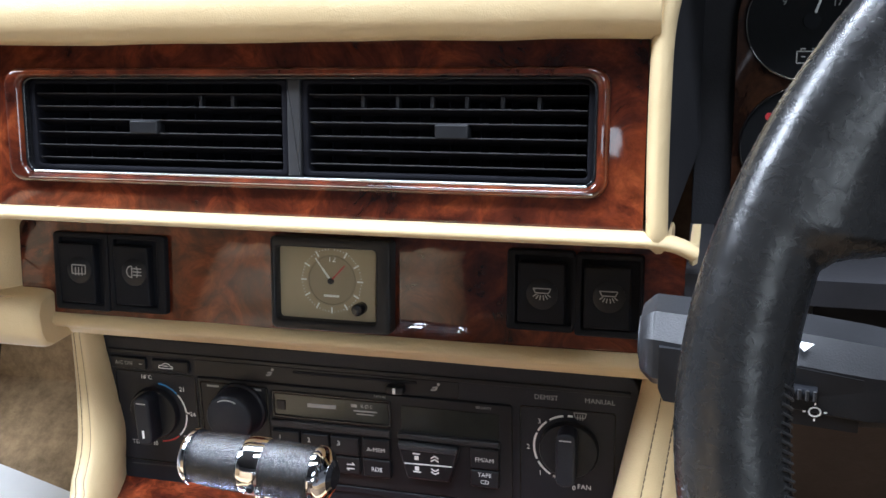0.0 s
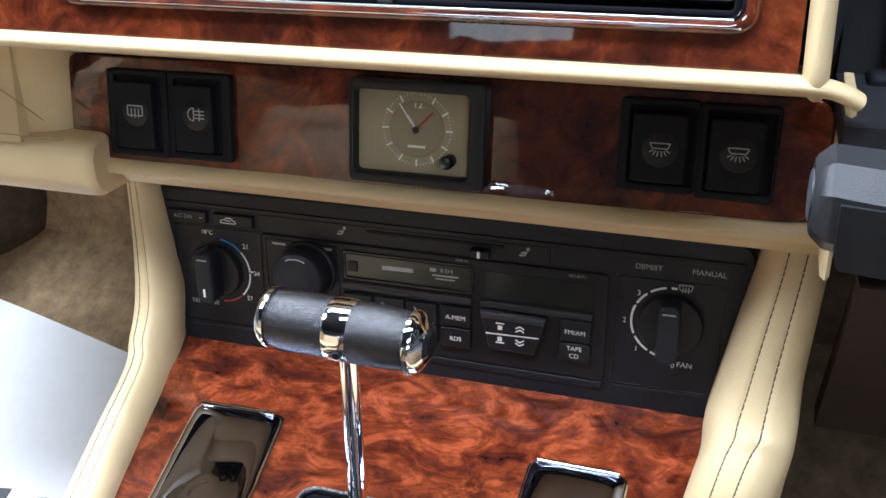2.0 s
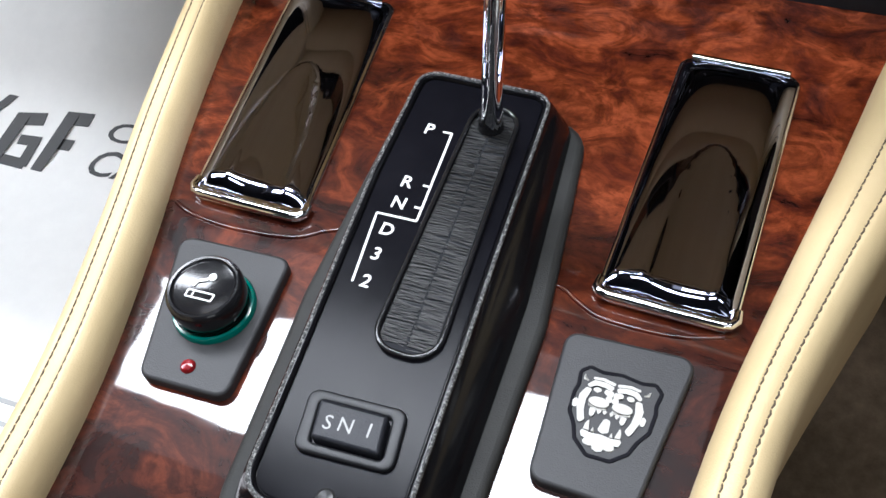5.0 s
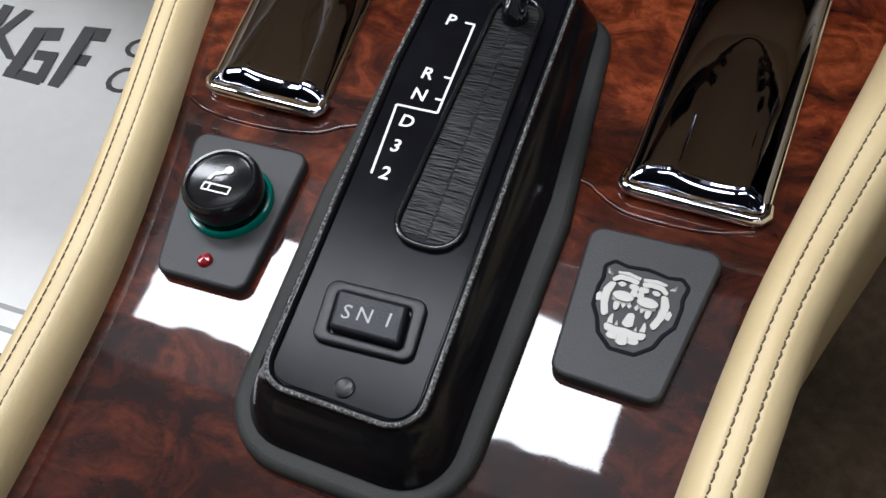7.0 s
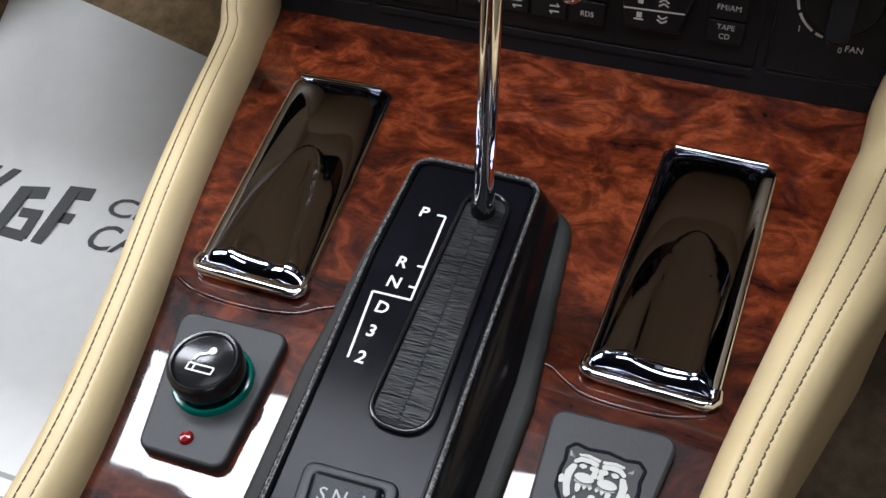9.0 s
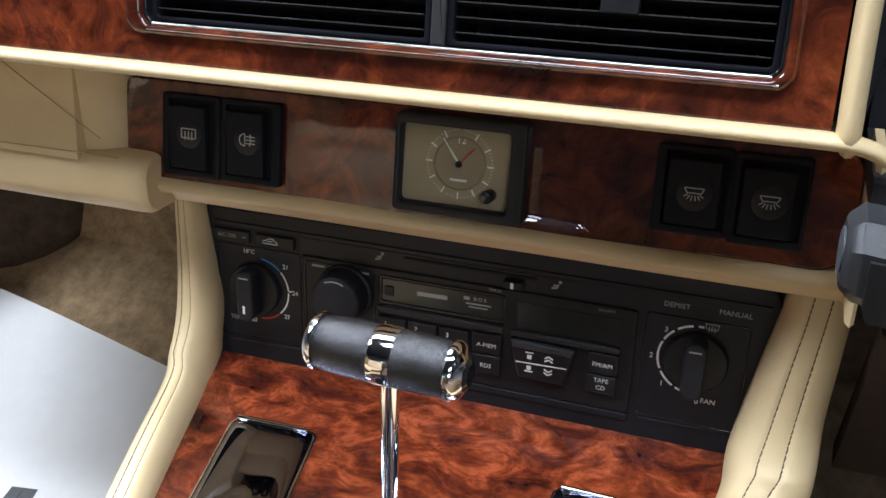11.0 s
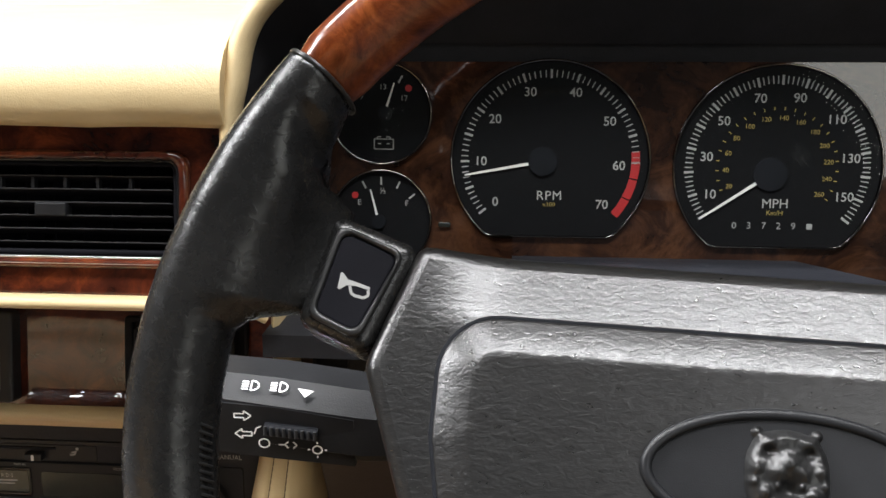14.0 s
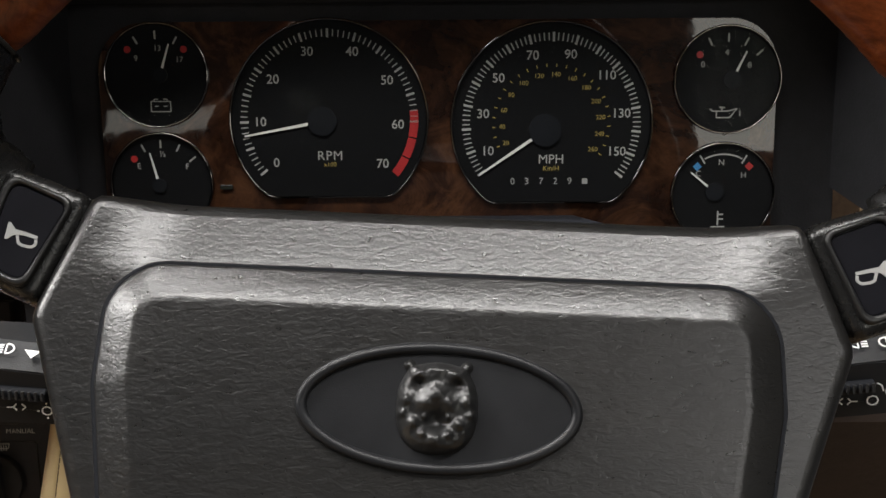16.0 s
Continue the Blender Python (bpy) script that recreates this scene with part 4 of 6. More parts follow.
part("symbol", join(strokes([[(-82, -20.6), (-52, -19.8)], [(-76.4, -13.6), (-71.6, -13.6)], [(-76.4, -25.6), (-71.6, -25.6)], [(-65, -15.6), (-62.6, -14), (-60.2, -15.6)], [(-65, -17.6), (-62.6, -16), (-60.2, -17.6)], [(-65, -22.4), (-62.6, -24), (-60.2, -22.4)], [(-65, -24.4), (-62.6, -26), (-60.2, -24.4)]], 0.8, 5.2), strokes([[(-74, -15), (-74, -17.6)], [(-74, -22), (-74, -24.8)]], 2.6, 5.2)), WHITE, rk)
button(-40.8, -23.4, -19.6, -6.4, "FM/AM", 2.7)
b_ = part("push_button", prism(rrect(-40.8, -23.4, -31.6, -20.4, 0.9, 3), 0, 4.4, 0.9), BLACK, radio)
part("legend", join(lettering("TAPE", 2.6, -32.1, -23.4, 4.4), lettering("CD", 2.6, -32.1, -28.0, 4.4)), WHITE, b_)

# ---- centre console ----
console = thing("centre_console", CONSOLE, "burr walnut centre console between stitched cream leather bolsters", "console")
left_in = [(-262, -199), (-200, -204), (-140, -212), (-80, -227), (-20, -245), (40, -260), (90, -271), (150, -282)]
right_in = [(-262, -1), (-200, 1), (-140, 4), (-80, 9), (-20, 18.5), (40, 29), (90, 36.5), (150, 41)]
outline = [(x - 4, b) for b, x in left_in][::-1] + [(x + 4, b) for b, x in right_in]
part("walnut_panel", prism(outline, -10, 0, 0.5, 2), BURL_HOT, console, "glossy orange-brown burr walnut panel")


def bolster(side):
    """One leather bolster, running along the console and rising beside the radio."""
    ca, sa = math.cos(radians(11)), math.sin(radians(11))
    st = []
    for b, x in (left_in if side < 0 else right_in)[:-1]:
        st.append((x, x + side * (24 if side < 0 else 24 + 20 * max(0, b + 60) / 178), 459.7 + b * ca, 466.7 + b * sa, -sa, ca, 17 + 4 * max(0, b) / 90, 130))
    y9, z9 = 459.7 + 118 * ca, 466.7 + 118 * sa
    if side < 0:
        st += [(-277, -301, y9 - 6, z9 + 2, -0.55, 0.83, 24, 90), (-278, -302, 583, 507, -0.92, 0.38, 24, 60), (-279, -304, 594, 530, -1, 0.05, 22, 50), (-283, -304, 599, 560, -1, 0.05, 19, 40), (-287, -304, 602, 590, -1, 0.05, 17, 40), (-290, -305, 604, 613, -1, 0.05, 15, 30)]
    else:
        st += [(40, 84, y9 - 6, z9 + 2, -0.55, 0.83, 26, 90), (40, 86, 583, 507, -0.92, 0.38, 24, 60), (45, 86, 594, 530, -1, 0.05, 24, 50), (51, 88, 599, 560, -1, 0.05, 22, 40), (57, 90, 602, 590, -1, 0.05, 20, 40), (60, 92, 604, 613, -1, 0.05, 17, 30)]
    sec = [(0, -0.2), (0.0, 0.25), (0.03, 0.5), (0.10, 0.72), (0.18, 0.87), (0.27, 0.955), (0.33, 0.975), (0.35, 0.95), (0.37, 0.97), (0.43, 0.99), (0.48, 0.995), (0.53, 0.99), (0.59, 0.965), (0.61, 0.945), (0.63, 0.965), (0.70, 0.94), (0.8, 0.86), (0.9, 0.70), (0.97, 0.46), (1.0, 0.2), (1.0, -1)]
    keys = smooth_path([(i, *s[:3]) [1:] for i, s in enumerate(st)], 4)
    rest = smooth_path([s[3:6] for s in st], 4)
    size = smooth_path([(s[6], s[7], 0) for s in st], 4)
    rows, seam = [], ([], [])
    for (xi, xo, y), (z, ny, nz), (h, d, _) in zip(keys, rest, size):
        ln = math.hypot(ny, nz)
        ny, nz = ny / ln, nz / ln
        row = []
        for s, q in sec:
            k = q * h if q > -0.5 else -d
            row.append((xi + (xo - xi) * s, y + ny * k, z + nz * k))
        rows.append(row)
        for i, s in enumerate((0.35, 0.61)):
            k = 0.95 * h
            seam[i].append(Vector((xi + (xo - xi) * s, y + ny * k, z + nz * k)))
    inv = CONSOLE.inverted()
    tolocal = lambda p: tuple((inv @ (Vector(p) * 0.001)) * 1000)
    geo = loops([[tolocal(p) for p in r] for r in rows])
    b = part("bolster", geo, CREAM, console, "stitched cream leather bolster", smooth=70)
    dashes = []
    for line in seam:
        for p, q in zip(line, line[1:]):
            n = max(1, round((q - p).length / 3.6))
            for k in range(n):
                a, e = p.lerp(q, (k + 0.08) / n), p.lerp(q, (k + 0.90) / n)
                dashes.append(tube([tolocal(a), tolocal(a.lerp(e, 0.5) + Vector((0.35, 0, 0.3))), tolocal(e)], 0.42, 5))
    part("stitching", join(*dashes), THREAD, b, "double row of tan stitches")


bolster(-1)
bolster(1)


def ashtray(s):
    t = thing("ashtray_lid", CONSOLE, "long chromed ashtray lid let into the walnut", "ashtray", "console ashtrays")
    quad = [con(*p) for p in ([(-118, -50), (-62.5, -49), (-69.5, 89), (-127, 87)] if s < 0 else [(62, -47), (115.5, -47), (125, 89.5), (72, 90)])]
    out = rpoly([p[:2] for p in quad], 7, 6)
    part("rim", prism(out, -2, 2.2, 1.6, 4), CHROME, t)
    # a pillowed lid with a long thumb scoop that runs out at the near end
    (x0, y0), (x1, y1), (x2, y2), (x3, y3) = [p[:2] for p in quad]
    n, m, rows = 64, 44, []
    for i in range(n + 1):
        f = i / n
        row = []
        for k in range(m + 1):
            g = math.sin(math.pi / 2 * (2 * k / m - 1))
            a, e = 0.5 + 0.487 * g, 0.035 + 0.945 * f
            x = (x0 + (x1 - x0) * a) * (1 - e) + (x3 + (x2 - x3) * a) * e
            y = (y0 + (y1 - y0) * a) * (1 - e) + (y3 + (y2 - y3) * a) * e
            h = 7.2 * max(0.0, 1 - abs(g) ** 3.2) ** 0.55 * (1 - 0.5 * max(0.0, (f - 0.93) / 0.07) ** 2)
            q = ((g - 0.12 + 0.1 * f) / 0.50) ** 2 + ((f - 0.16) / 0.44) ** 2
            h -= 2.6 * max(0.0, 1 - q) ** 0.7
            h = max(0.4, h * min(1.0, (f / 0.05) ** 0.5 if f < 0.05 else 1.0))
            row.append((x, y, h))
        rows.append(row)
    part("lid", loops(rows, False, False, False), CHROME_BLACK, t, smooth=70)
    mid = [(a + b) / 2 for a, b in zip(quad[0][:2], quad[1][:2])]
    hw = (x1 - x0) / 2
    part("lip", tube([(mid[0] + a * hw, mid[1] + b, h) for a, b, h in ((-0.96, 9, 2.4), (-0.97, 4.4, 3.0), (-0.90, 2.2, 3.4), (-0.8, 1.5, 3.6), (0, 1.3, 3.6), (0.8, 1.5, 3.6), (0.90, 2.2, 3.4), (0.97, 4.4, 3.0), (0.96, 9, 2.4))], 2.3, 12), CHROME, t, "rounded chrome lip")
    part("top_edge", tube([(x3 + (x2 - x3) * a, y3 + (y2 - y3) * a - 3.2, 4.6) for a in (0.10, 0.90)], 1.7, 10), CHROME, t)


ashtray(-1)
ashtray(1)

for run in (((-122.7, -53.8), (-113.2, -57.4), (-97.1, -59), (-76.1, -57.8), (-61.7, -54.6), (-53.5, -49.4), (-46.7, -46.2)), ((46, -45), (50.9, -45.8), (56.7, -49.5), (66.1, -53.6), (82.8, -54.2), (98.8, -52.4), (112, -48))):
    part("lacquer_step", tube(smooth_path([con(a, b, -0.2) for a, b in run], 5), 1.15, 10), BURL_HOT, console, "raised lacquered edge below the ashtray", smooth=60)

# ---- selector housing ----
gate = thing("gear_selector", CONSOLE, "glossy black automatic gear selector with white letters", "gear selector")
skirt = rpoly([con(*p)[:2] for p in ((-43, -187), (43.5, -187), (48.8, -66), (41.5, 34), (-42, 34), (-47, -80))], [28, 28, 40, 16, 16, 40], 6)
part("skirt", prism(skirt, -1, 5, 3, 4), SKIRT, gate, "soft grey gaiter plate")
TOPH = 26
base = matched(220, rpoly([con(*p)[:2] for p in ((-36.5, -180), (37, -180), (40, -60), (35.5, 34), (-37.5, 34), (-40, -60))], [18, 18, 20, 11, 11, 20], 6))
topo = matched(220, rpoly([con(*p)[:2] for p in ((-28.5, -168.5), (29, -168), (28.5, -60), (28.5, 28), (-31.5, 28), (-33, -30))], [12, 12, 30, 9, 9, 40], 6))
rows = [[(x, y, 4.5) for x, y in base], [(x * 0.93 + a * 0.07, y * 0.93 + b * 0.07, 7.5) for (x, y), (a, b) in zip(base, topo)], [(x * 0.25 + a * 0.75, y * 0.25 + b * 0.75, TOPH - 5) for (x, y), (a, b) in zip(base, topo)]]
for k in range(6):
    a = math.pi / 2 * k / 5
    rows.append([(x, y, TOPH - 2.4 + 2.4 * math.sin(a)) for x, y in inset(topo, 1.8 * (1 - math.cos(a)))])
rows += [[(x, y, TOPH - 0.1) for x, y in inset(topo, 2.6)], [(x, y, TOPH - 1.2) for x, y in inset(topo, 3.3)], [(x, y, TOPH - 2.2) for x, y in inset(topo, 3.5)]]
part("housing", loops(rows), HOUSING, gate, smooth=60)
part("worn_bead", tube([(x, y, TOPH - 0.35) for x, y in inset(topo, 1.2)], 0.8, 8, True), WORN, gate, "rubbed grey edge of the housing")
slot = rpoly([con(*p)[:2] for p in ((-5, -104.2), (19.2, -104.2), (17.5, 14), (-1.5, 14))], 9.5, 6)
part("plate", prism(inset(topo, 3.8), TOPH - 3, TOPH - 1.6, 0.2), PLATE, gate)
part("slot_rim", border(inset(slot, -1.2), inset(slot, 0.9), TOPH - 4, TOPH + 0.8, 0.9), BLACK_GLOSS, gate)
bris = []
random.seed(4)
for k in range(560):
    b = -101 + 113 * k / 560
    for a0, a1 in ((-3.4 + (b + 101) * 0.017, 6.9), (17.4 - (b + 101) * 0.01, 7.9)):
        j = random.uniform(-1.5, 1.5)
        h = random.uniform(-0.8, 0.5)
        bris.append(bar(*con(a0, b)[:2], *con(a1 + random.uniform(-0.4, 0.5), b + j)[:2], 0.24, TOPH - 1.3 + h, 0.25))
tagged(part("brush", join(*bris), BRISTLE, gate, "black brush bristles closing the slot"), kind="stuff")
part("slot_floor", prism(inset(slot, 0.8), TOPH - 2, TOPH - 1.45, 0.1), BLACK_DEEP, gate)
for ch, a_, b in (("P", -17.4, -3.4), ("R", -17.2, -31.9), ("N", -16.8, -42.5), ("D", -16.9, -55.7), ("3", -16.9, -67.4), ("2", -16.4, -79.8)):
    a = con(a_, b)
    part("letter", lettering(ch, 5.4, a[0], a[1], TOPH - 1.6, bold=0.12), WHITE, gate)
br = [con(a, b)[:2] for a, b in ((-11.4, -3.1), (-7.5, -3.0), (-7.1, -48.6), (-23.6, -49.2), (-21.4, -81.2))]
part("gate_line", join(strokes([br, [con(-10.4, -31.6)[:2], con(-7.2, -31.5)[:2]], [con(-10.2, -42.5)[:2], con(-7.1, -42.4)[:2]]], 0.9, TOPH - 1.6)), WHITE, gate)
part("switch_surround", border(rpoly([con(*p)[:2] for p in ((-16.2, -148.2), (18.8, -145.4), (17, -123.4), (-18.6, -125.8))], 4, 4), rpoly([con(*p)[:2] for p in ((-11.6, -144.2), (14.2, -142.6), (12.6, -127.6), (-13.6, -129.2))], 1.6, 4), TOPH - 3, TOPH + 0.6, 0.9), BLACK, gate)
sb = part("mode_switch", prism(rpoly([con(*p)[:2] for p in ((-10.8, -143.4), (13.4, -142), (11.8, -128.4), (-12.8, -129.8))], 1.2, 3), TOPH - 3, TOPH + 3.4, 1.2), BLACK_GRAIN, gate)
part("letter", join(lettering("S", 5, *con(-6.8, -137.2)[:2], TOPH + 3.4, turn=4), lettering("N", 5, *con(-0.6, -136.4)[:2], TOPH + 3.4, turn=4), lettering("1", 5, *con(7.6, -135.6)[:2], TOPH + 3.4, turn=4)), GREYPRINT, sb)
part("screw", join(lathe([(3.4, TOPH - 2), (3.4, TOPH - 0.9), (2.6, TOPH - 0.5), (1.4, TOPH - 0.9), (0.2, TOPH - 1.1)], *con(0.7, -159.5)[:2], 20)), BLACK_GLOSS_WORN, gate, "small black screw")

# lever with its leather T handle
lever = thing("gear_lever", WORLD, "chromed gear lever with a black leather T handle", "gear lever")
foot, top = Vector((-104.5, 459, 488)), Vector((-97.5, 447, 602))
part("stem", tube([tuple(foot), tuple(foot.lerp(top, 0.5)), tuple(top)], [4.6, 4.2, 4.0], 16), CHROME, lever)
part("foot_boot", tube([tuple(foot - Vector((0, 0, 6))), tuple(foot + Vector((0, 0, 4))), tuple(foot + Vector((0, -1, 12)))], [7, 5.5, 4.6], 14), BLACK_GLOSS, lever)
kc, kd = Vector((-97.5, 446, 613)), Vector((1, -0.03, -0.015)).normalized()


def barrel(s0, s1, r):
    n = len(r)
    return tube([tuple(kc + kd * (s0 + (s1 - s0) * k / (n - 1))) for k in range(n)], r, 32)


part("grip", barrel(-33.5, -5, [10.8, 11.9, 12.3, 12.5, 12.6, 12.6]), HIDE, lever, "black leather grip")
part("grip", barrel(5, 31.5, [12.6, 12.6, 12.5, 12.3, 11.9, 10.8]), HIDE, lever, "black leather grip")
part("band", barrel(-5.6, 5.6, [12.4, 12.95, 13.0, 13.0, 13.0, 12.95, 12.4]), CHROME, lever, "chrome centre band")
part("end_cap", barrel(-37.5, -30.6, [2.5, 8.6, 11.0, 12.2, 12.9, 12.9]), CHROME, lever, "chrome end cap")
part("end_cap", barrel(28.6, 35, [12.9, 12.9, 12.5, 11.6, 9.8, 7.2]), CHROME, lever, "chrome end ring")
part("end_button", barrel(34, 36.5, [7.4, 7.2, 5]), BLACK_GLOSS, lever)
part("release_pin", lathe([(1.6, 0), (1.6, 1.2), (0.2, 1.4)], 0, 0, 12), BLACK_DEEP, lever, m=Matrix.Translation((kc + Vector((1.5, -12.8, -3.5))) * 0.001) @ pose(0, 0, 0, 100, 0, 0))

# lighter and badge plates
lp = thing("cigar_lighter", CONSOLE, "black push-in cigar lighter with green ring on charcoal plate", "cigar lighter")
part("plate", prism(rpoly([con(*p)[:2] for p in ((-94.5, -134.4), (-57.2, -132.4), (-57.6, -68.2), (-109, -71))], 5.5, 5), -1, 5, 1.4), GREY_PLATE, lp)
cxl, cyl = con(-78.5, -98.6)[:2]
part("ring", lathe([(16.8, 4), (16.8, 6.6), (16.2, 7.6), (15.2, 7.8), (14.4, 5)], cxl, cyl, 48), GREEN, lp, "translucent green light ring")
kn = part("knob", lathe([(14.2, 4), (14.2, 9.0), (14.9, 9.8), (15.2, 13), (15.3, 17.6), (14.8, 19.4), (13.8, 20.4), (12.9, 20.3), (12.4, 19.5), (11.6, 19.2), (0.2, 18.9)], cxl, cyl, 64), KNOB, lp, smooth=50)
part("symbol", join(strokes([[(cxl - 5.2, cyl - 5.4), (cxl + 5.8, cyl - 4.8), (cxl + 5.8, cyl - 1.8), (cxl - 5.2, cyl - 2.4), (cxl - 5.2, cyl - 5.4)], [(cxl - 2.6, cyl - 5), (cxl - 2.6, cyl - 2.4)]], 0.7, 19.4), strokes([[(cxl - 4.4, cyl - 0.6), (cxl - 3.6, cyl + 2.0), (cxl - 0.6, cyl + 3.4), (cxl + 1.0, cyl + 5.4)]], 1.2, 19.4), lathe([(1.7, 19.3), (1.7, 19.6), (0.2, 19.6)], cxl + 1.2, cyl + 5.2, 14)), WHITE, kn)
part("warning_lamp", lathe([(3.0, 4.6), (3.0, 5.6), (2.2, 6.6), (0.2, 7.0)], *con(-76.8, -125)[:2], 20), RED_LAMP, lp, "small red lamp")
bp = thing("badge_plate", CONSOLE, "charcoal blanking plate with a silver emblem", "badge")
part("plate", prism(rpoly([con(*p)[:2] for p in ((57.2, -124.4), (94.2, -124.6), (105, -62.6), (56.8, -65.2))], 5.5, 5), -1, 5, 1.4), GREY_PLATE, bp)
bx, by = con(79.5, -93)[:2]
wav = [(bx + x * 1.04, by + y * 1.04) for x, y in rpoly([(-4, -17.4), (4.4, -17.2), (9.6, -12.6), (11.4, -7.6), (14.2, -3.2), (14.6, 4.4), (14.0, 7.2), (14.8, 12.4), (11.6, 15.6), (6.8, 14.6), (0, 15.6), (-6.8, 14.6), (-11.6, 15.6), (-14.8, 12.4), (-14.0, 7.2), (-14.6, 4.4), (-14.2, -3.2), (-11.4, -7.6), (-9.6, -12.6)], 2.4, 4)]
part("recess", border(wav, inset(wav, 1.5), 4.2, 5.4, 0.4), VENT_BLACK, bp)
part("field", prism(inset(wav, 1.2), 4.4, 5.15, 0.1), GREY_PLATE, bp)


def silver(pts, h=5.75, r=0.7):
    part("silver_shape", prism(rpoly([(bx + x, by + y) for x, y in pts], r, 3), 5.0, h, 0.25, 2), SILVER, bp)


# the emblem: plain silver shapes round a dark opening
for q in (-1, 1):
    flip_ = lambda pts: [(q * x - 1, y) for x, y in pts][::q]
    # brow, lid and bridge
    silver(flip_([(0.6, 9.6), (4.0, 10.4), (7.6, 10.2), (9.6, 8.2), (9.0, 7.4), (6.8, 8.8), (3.8, 8.9), (1.2, 8.2)]), 5.8, 0.5)
    silver(flip_([(0.5, 11.2), (5.0, 12.0), (8.4, 11.4), (8.2, 11.0), (4.8, 11.3), (0.8, 10.5)]), 5.6, 0.15)
    silver(flip_([(9.8, 9.6), (11.8, 9.9), (12.0, 12.0), (11.4, 11.8), (11.1, 10.5), (9.9, 10.2)]), 5.6, 0.15)
    silver(flip_([(4.2, 7.4), (6.2, 7.8), (7.6, 6.9), (5.8, 6.2)]), 5.7, 0.4)
    silver(flip_([(0.3, 7.6), (3.0, 7.8), (3.2, 6.6), (1.0, 5.6), (0.3, 6.0)]), 5.8, 0.4)
    silver(flip_([(0.3, 5.2), (1.8, 5.6), (2.2, 4.4), (0.3, 3.4)]), 5.9, 0.3)
    # muzzle pad with its crease, upper teeth
    silver([(q * 4.2 - 1 + 3.7 * math.cos(0.42 * k), 2.5 + 2.0 * math.sin(0.42 * k)) for k in range(15)], 6.1, 0)
    silver(flip_([(0.8, 0.2), (4.2, -0.4), (7.4, 0.4), (7.8, 1.6), (7.0, 0.9), (4.2, 0.3), (1.0, 0.8)]), 5.9, 0.2)
    silver(flip_([(4.6, -0.6), (6.4, -0.4), (6.0, -2.6), (5.4, -3.4), (4.8, -2.6)]), 5.9, 0.3)
    silver(flip_([(2.6, -0.4), (3.8, -0.6), (3.2, -1.7)]), 5.8, 0.15)
    silver(flip_([(0.6, -0.2), (1.8, -0.3), (1.2, -1.3)]), 5.8, 0.15)
    # cheek ruff and its outer tuft
    silver(flip_([(8.0, 6.8), (9.8, 6.6), (11.2, 3.6), (11.0, -0.6), (9.4, -5.4), (8.6, -6.6), (7.4, -5.2), (8.6, -1.8), (9.0, 2.2)]), 5.8, 0.5)
    silver(flip_([(11.8, 2.2), (12.8, 0.8), (12.4, -1.4), (11.4, -1.2)]), 5.6, 0.3)
    # lower teeth standing on the jaw
    silver(flip_([(4.4, -8.8), (6.6, -8.6), (6.4, -6.4), (5.4, -4.2), (4.9, -6.6)]), 5.9, 0.3)
    silver(flip_([(2.6, -8.9), (4.0, -8.9), (3.4, -6.6)]), 5.8, 0.15)
    silver([(q * 3.4 - 1 + 2.2 * math.cos(0.5236 * k), -12.6 + 1.5 * math.sin(0.5236 * k)) for k in range(12)], 5.7, 0)
silver([(-2.6, -7.4), (-1.6, -3.4), (-0.6, -2.9), (0.4, -3.4), (0.8, -7.4), (-0.9, -8.2)], 5.7, 0.5)
silver([(-8.2, -9.0), (-4.4, -9.6), (-1, -9.2), (2.4, -9.6), (6.2, -9.0), (5.4, -11.2), (2.0, -11.8), (-4.0, -11.8), (-7.4, -11.2)], 5.8, 0.6)
silver([(-3.0, -12.2), (1.0, -12.2), (0.6, -14.6), (-1, -15.2), (-2.6, -14.6)], 5.7, 0.6)


# ---- instruments ----
cluster = thing("instrument_cluster", DIALS, "walnut instrument panel with black dials and white figures", "instrument panel")
part("board", prism(rpoly([(99, -85), (473, -85), (473, 52.5), (98, 52)], [3, 3, 27, 27], 10), -6, -1.2, 0.2), BURL_DIALS_SHADE, cluster)
part("backing", prism(rrect(80, 510, -110, 68, 3), -14, -7, 0.5), SHROUD, cluster)


def flat_ring(cx, cy, r, flat=None, n=72):
    pts = [(cx + r * math.cos(2 * math.pi * k / n), cy + r * math.sin(2 * math.pi * k / n)) for k in range(n)]
    return [(x, max(y, flat)) for x, y in pts] if flat is not None else pts


def dial(label, cx, cy, r, flat=None):
    d = thing("gauge", DIALS, label, "gauge", "instrument gauges")
    part("bezel", border(flat_ring(cx, cy, r + 0.9, flat - 0.9 if flat else None), flat_ring(cx, cy, r - 0.4, flat), -2, 1.0, 0.7), CHROME_DARK, d, "thin smoked metal bezel")
    part("face", prism(flat_ring(cx, cy, r, flat), -3, -1.0, 0.2), DIAL_FACE, d)
    g = part("lens", prism(flat_ring(cx, cy, r - 0.3, flat), 0.2, 0.5, 0.1), DIAL_GLASS, d)
    g.visible_shadow = False
    return d


def ticks(cx, cy, angles, r0, r1, wd):
    return join(*[bar(cx + r0 * math.cos(radians(a)), cy + r0 * math.sin(radians(a)), cx + r1 * math.cos(radians(a)), cy + r1 * math.sin(radians(a)), wd, -0.95) for a in angles])


def spots(name, cx, cy, angles, r, d, wd=1.9):
    for a in angles:
        x, y = cx + r * math.cos(radians(a)), cy + r * math.sin(radians(a))
        part(name, loops([[(x + wd * math.cos(0.45 * k), y + wd * math.sin(0.45 * k), w) for k in range(14)] for w in (-1.0, -0.8)]), RED, d)


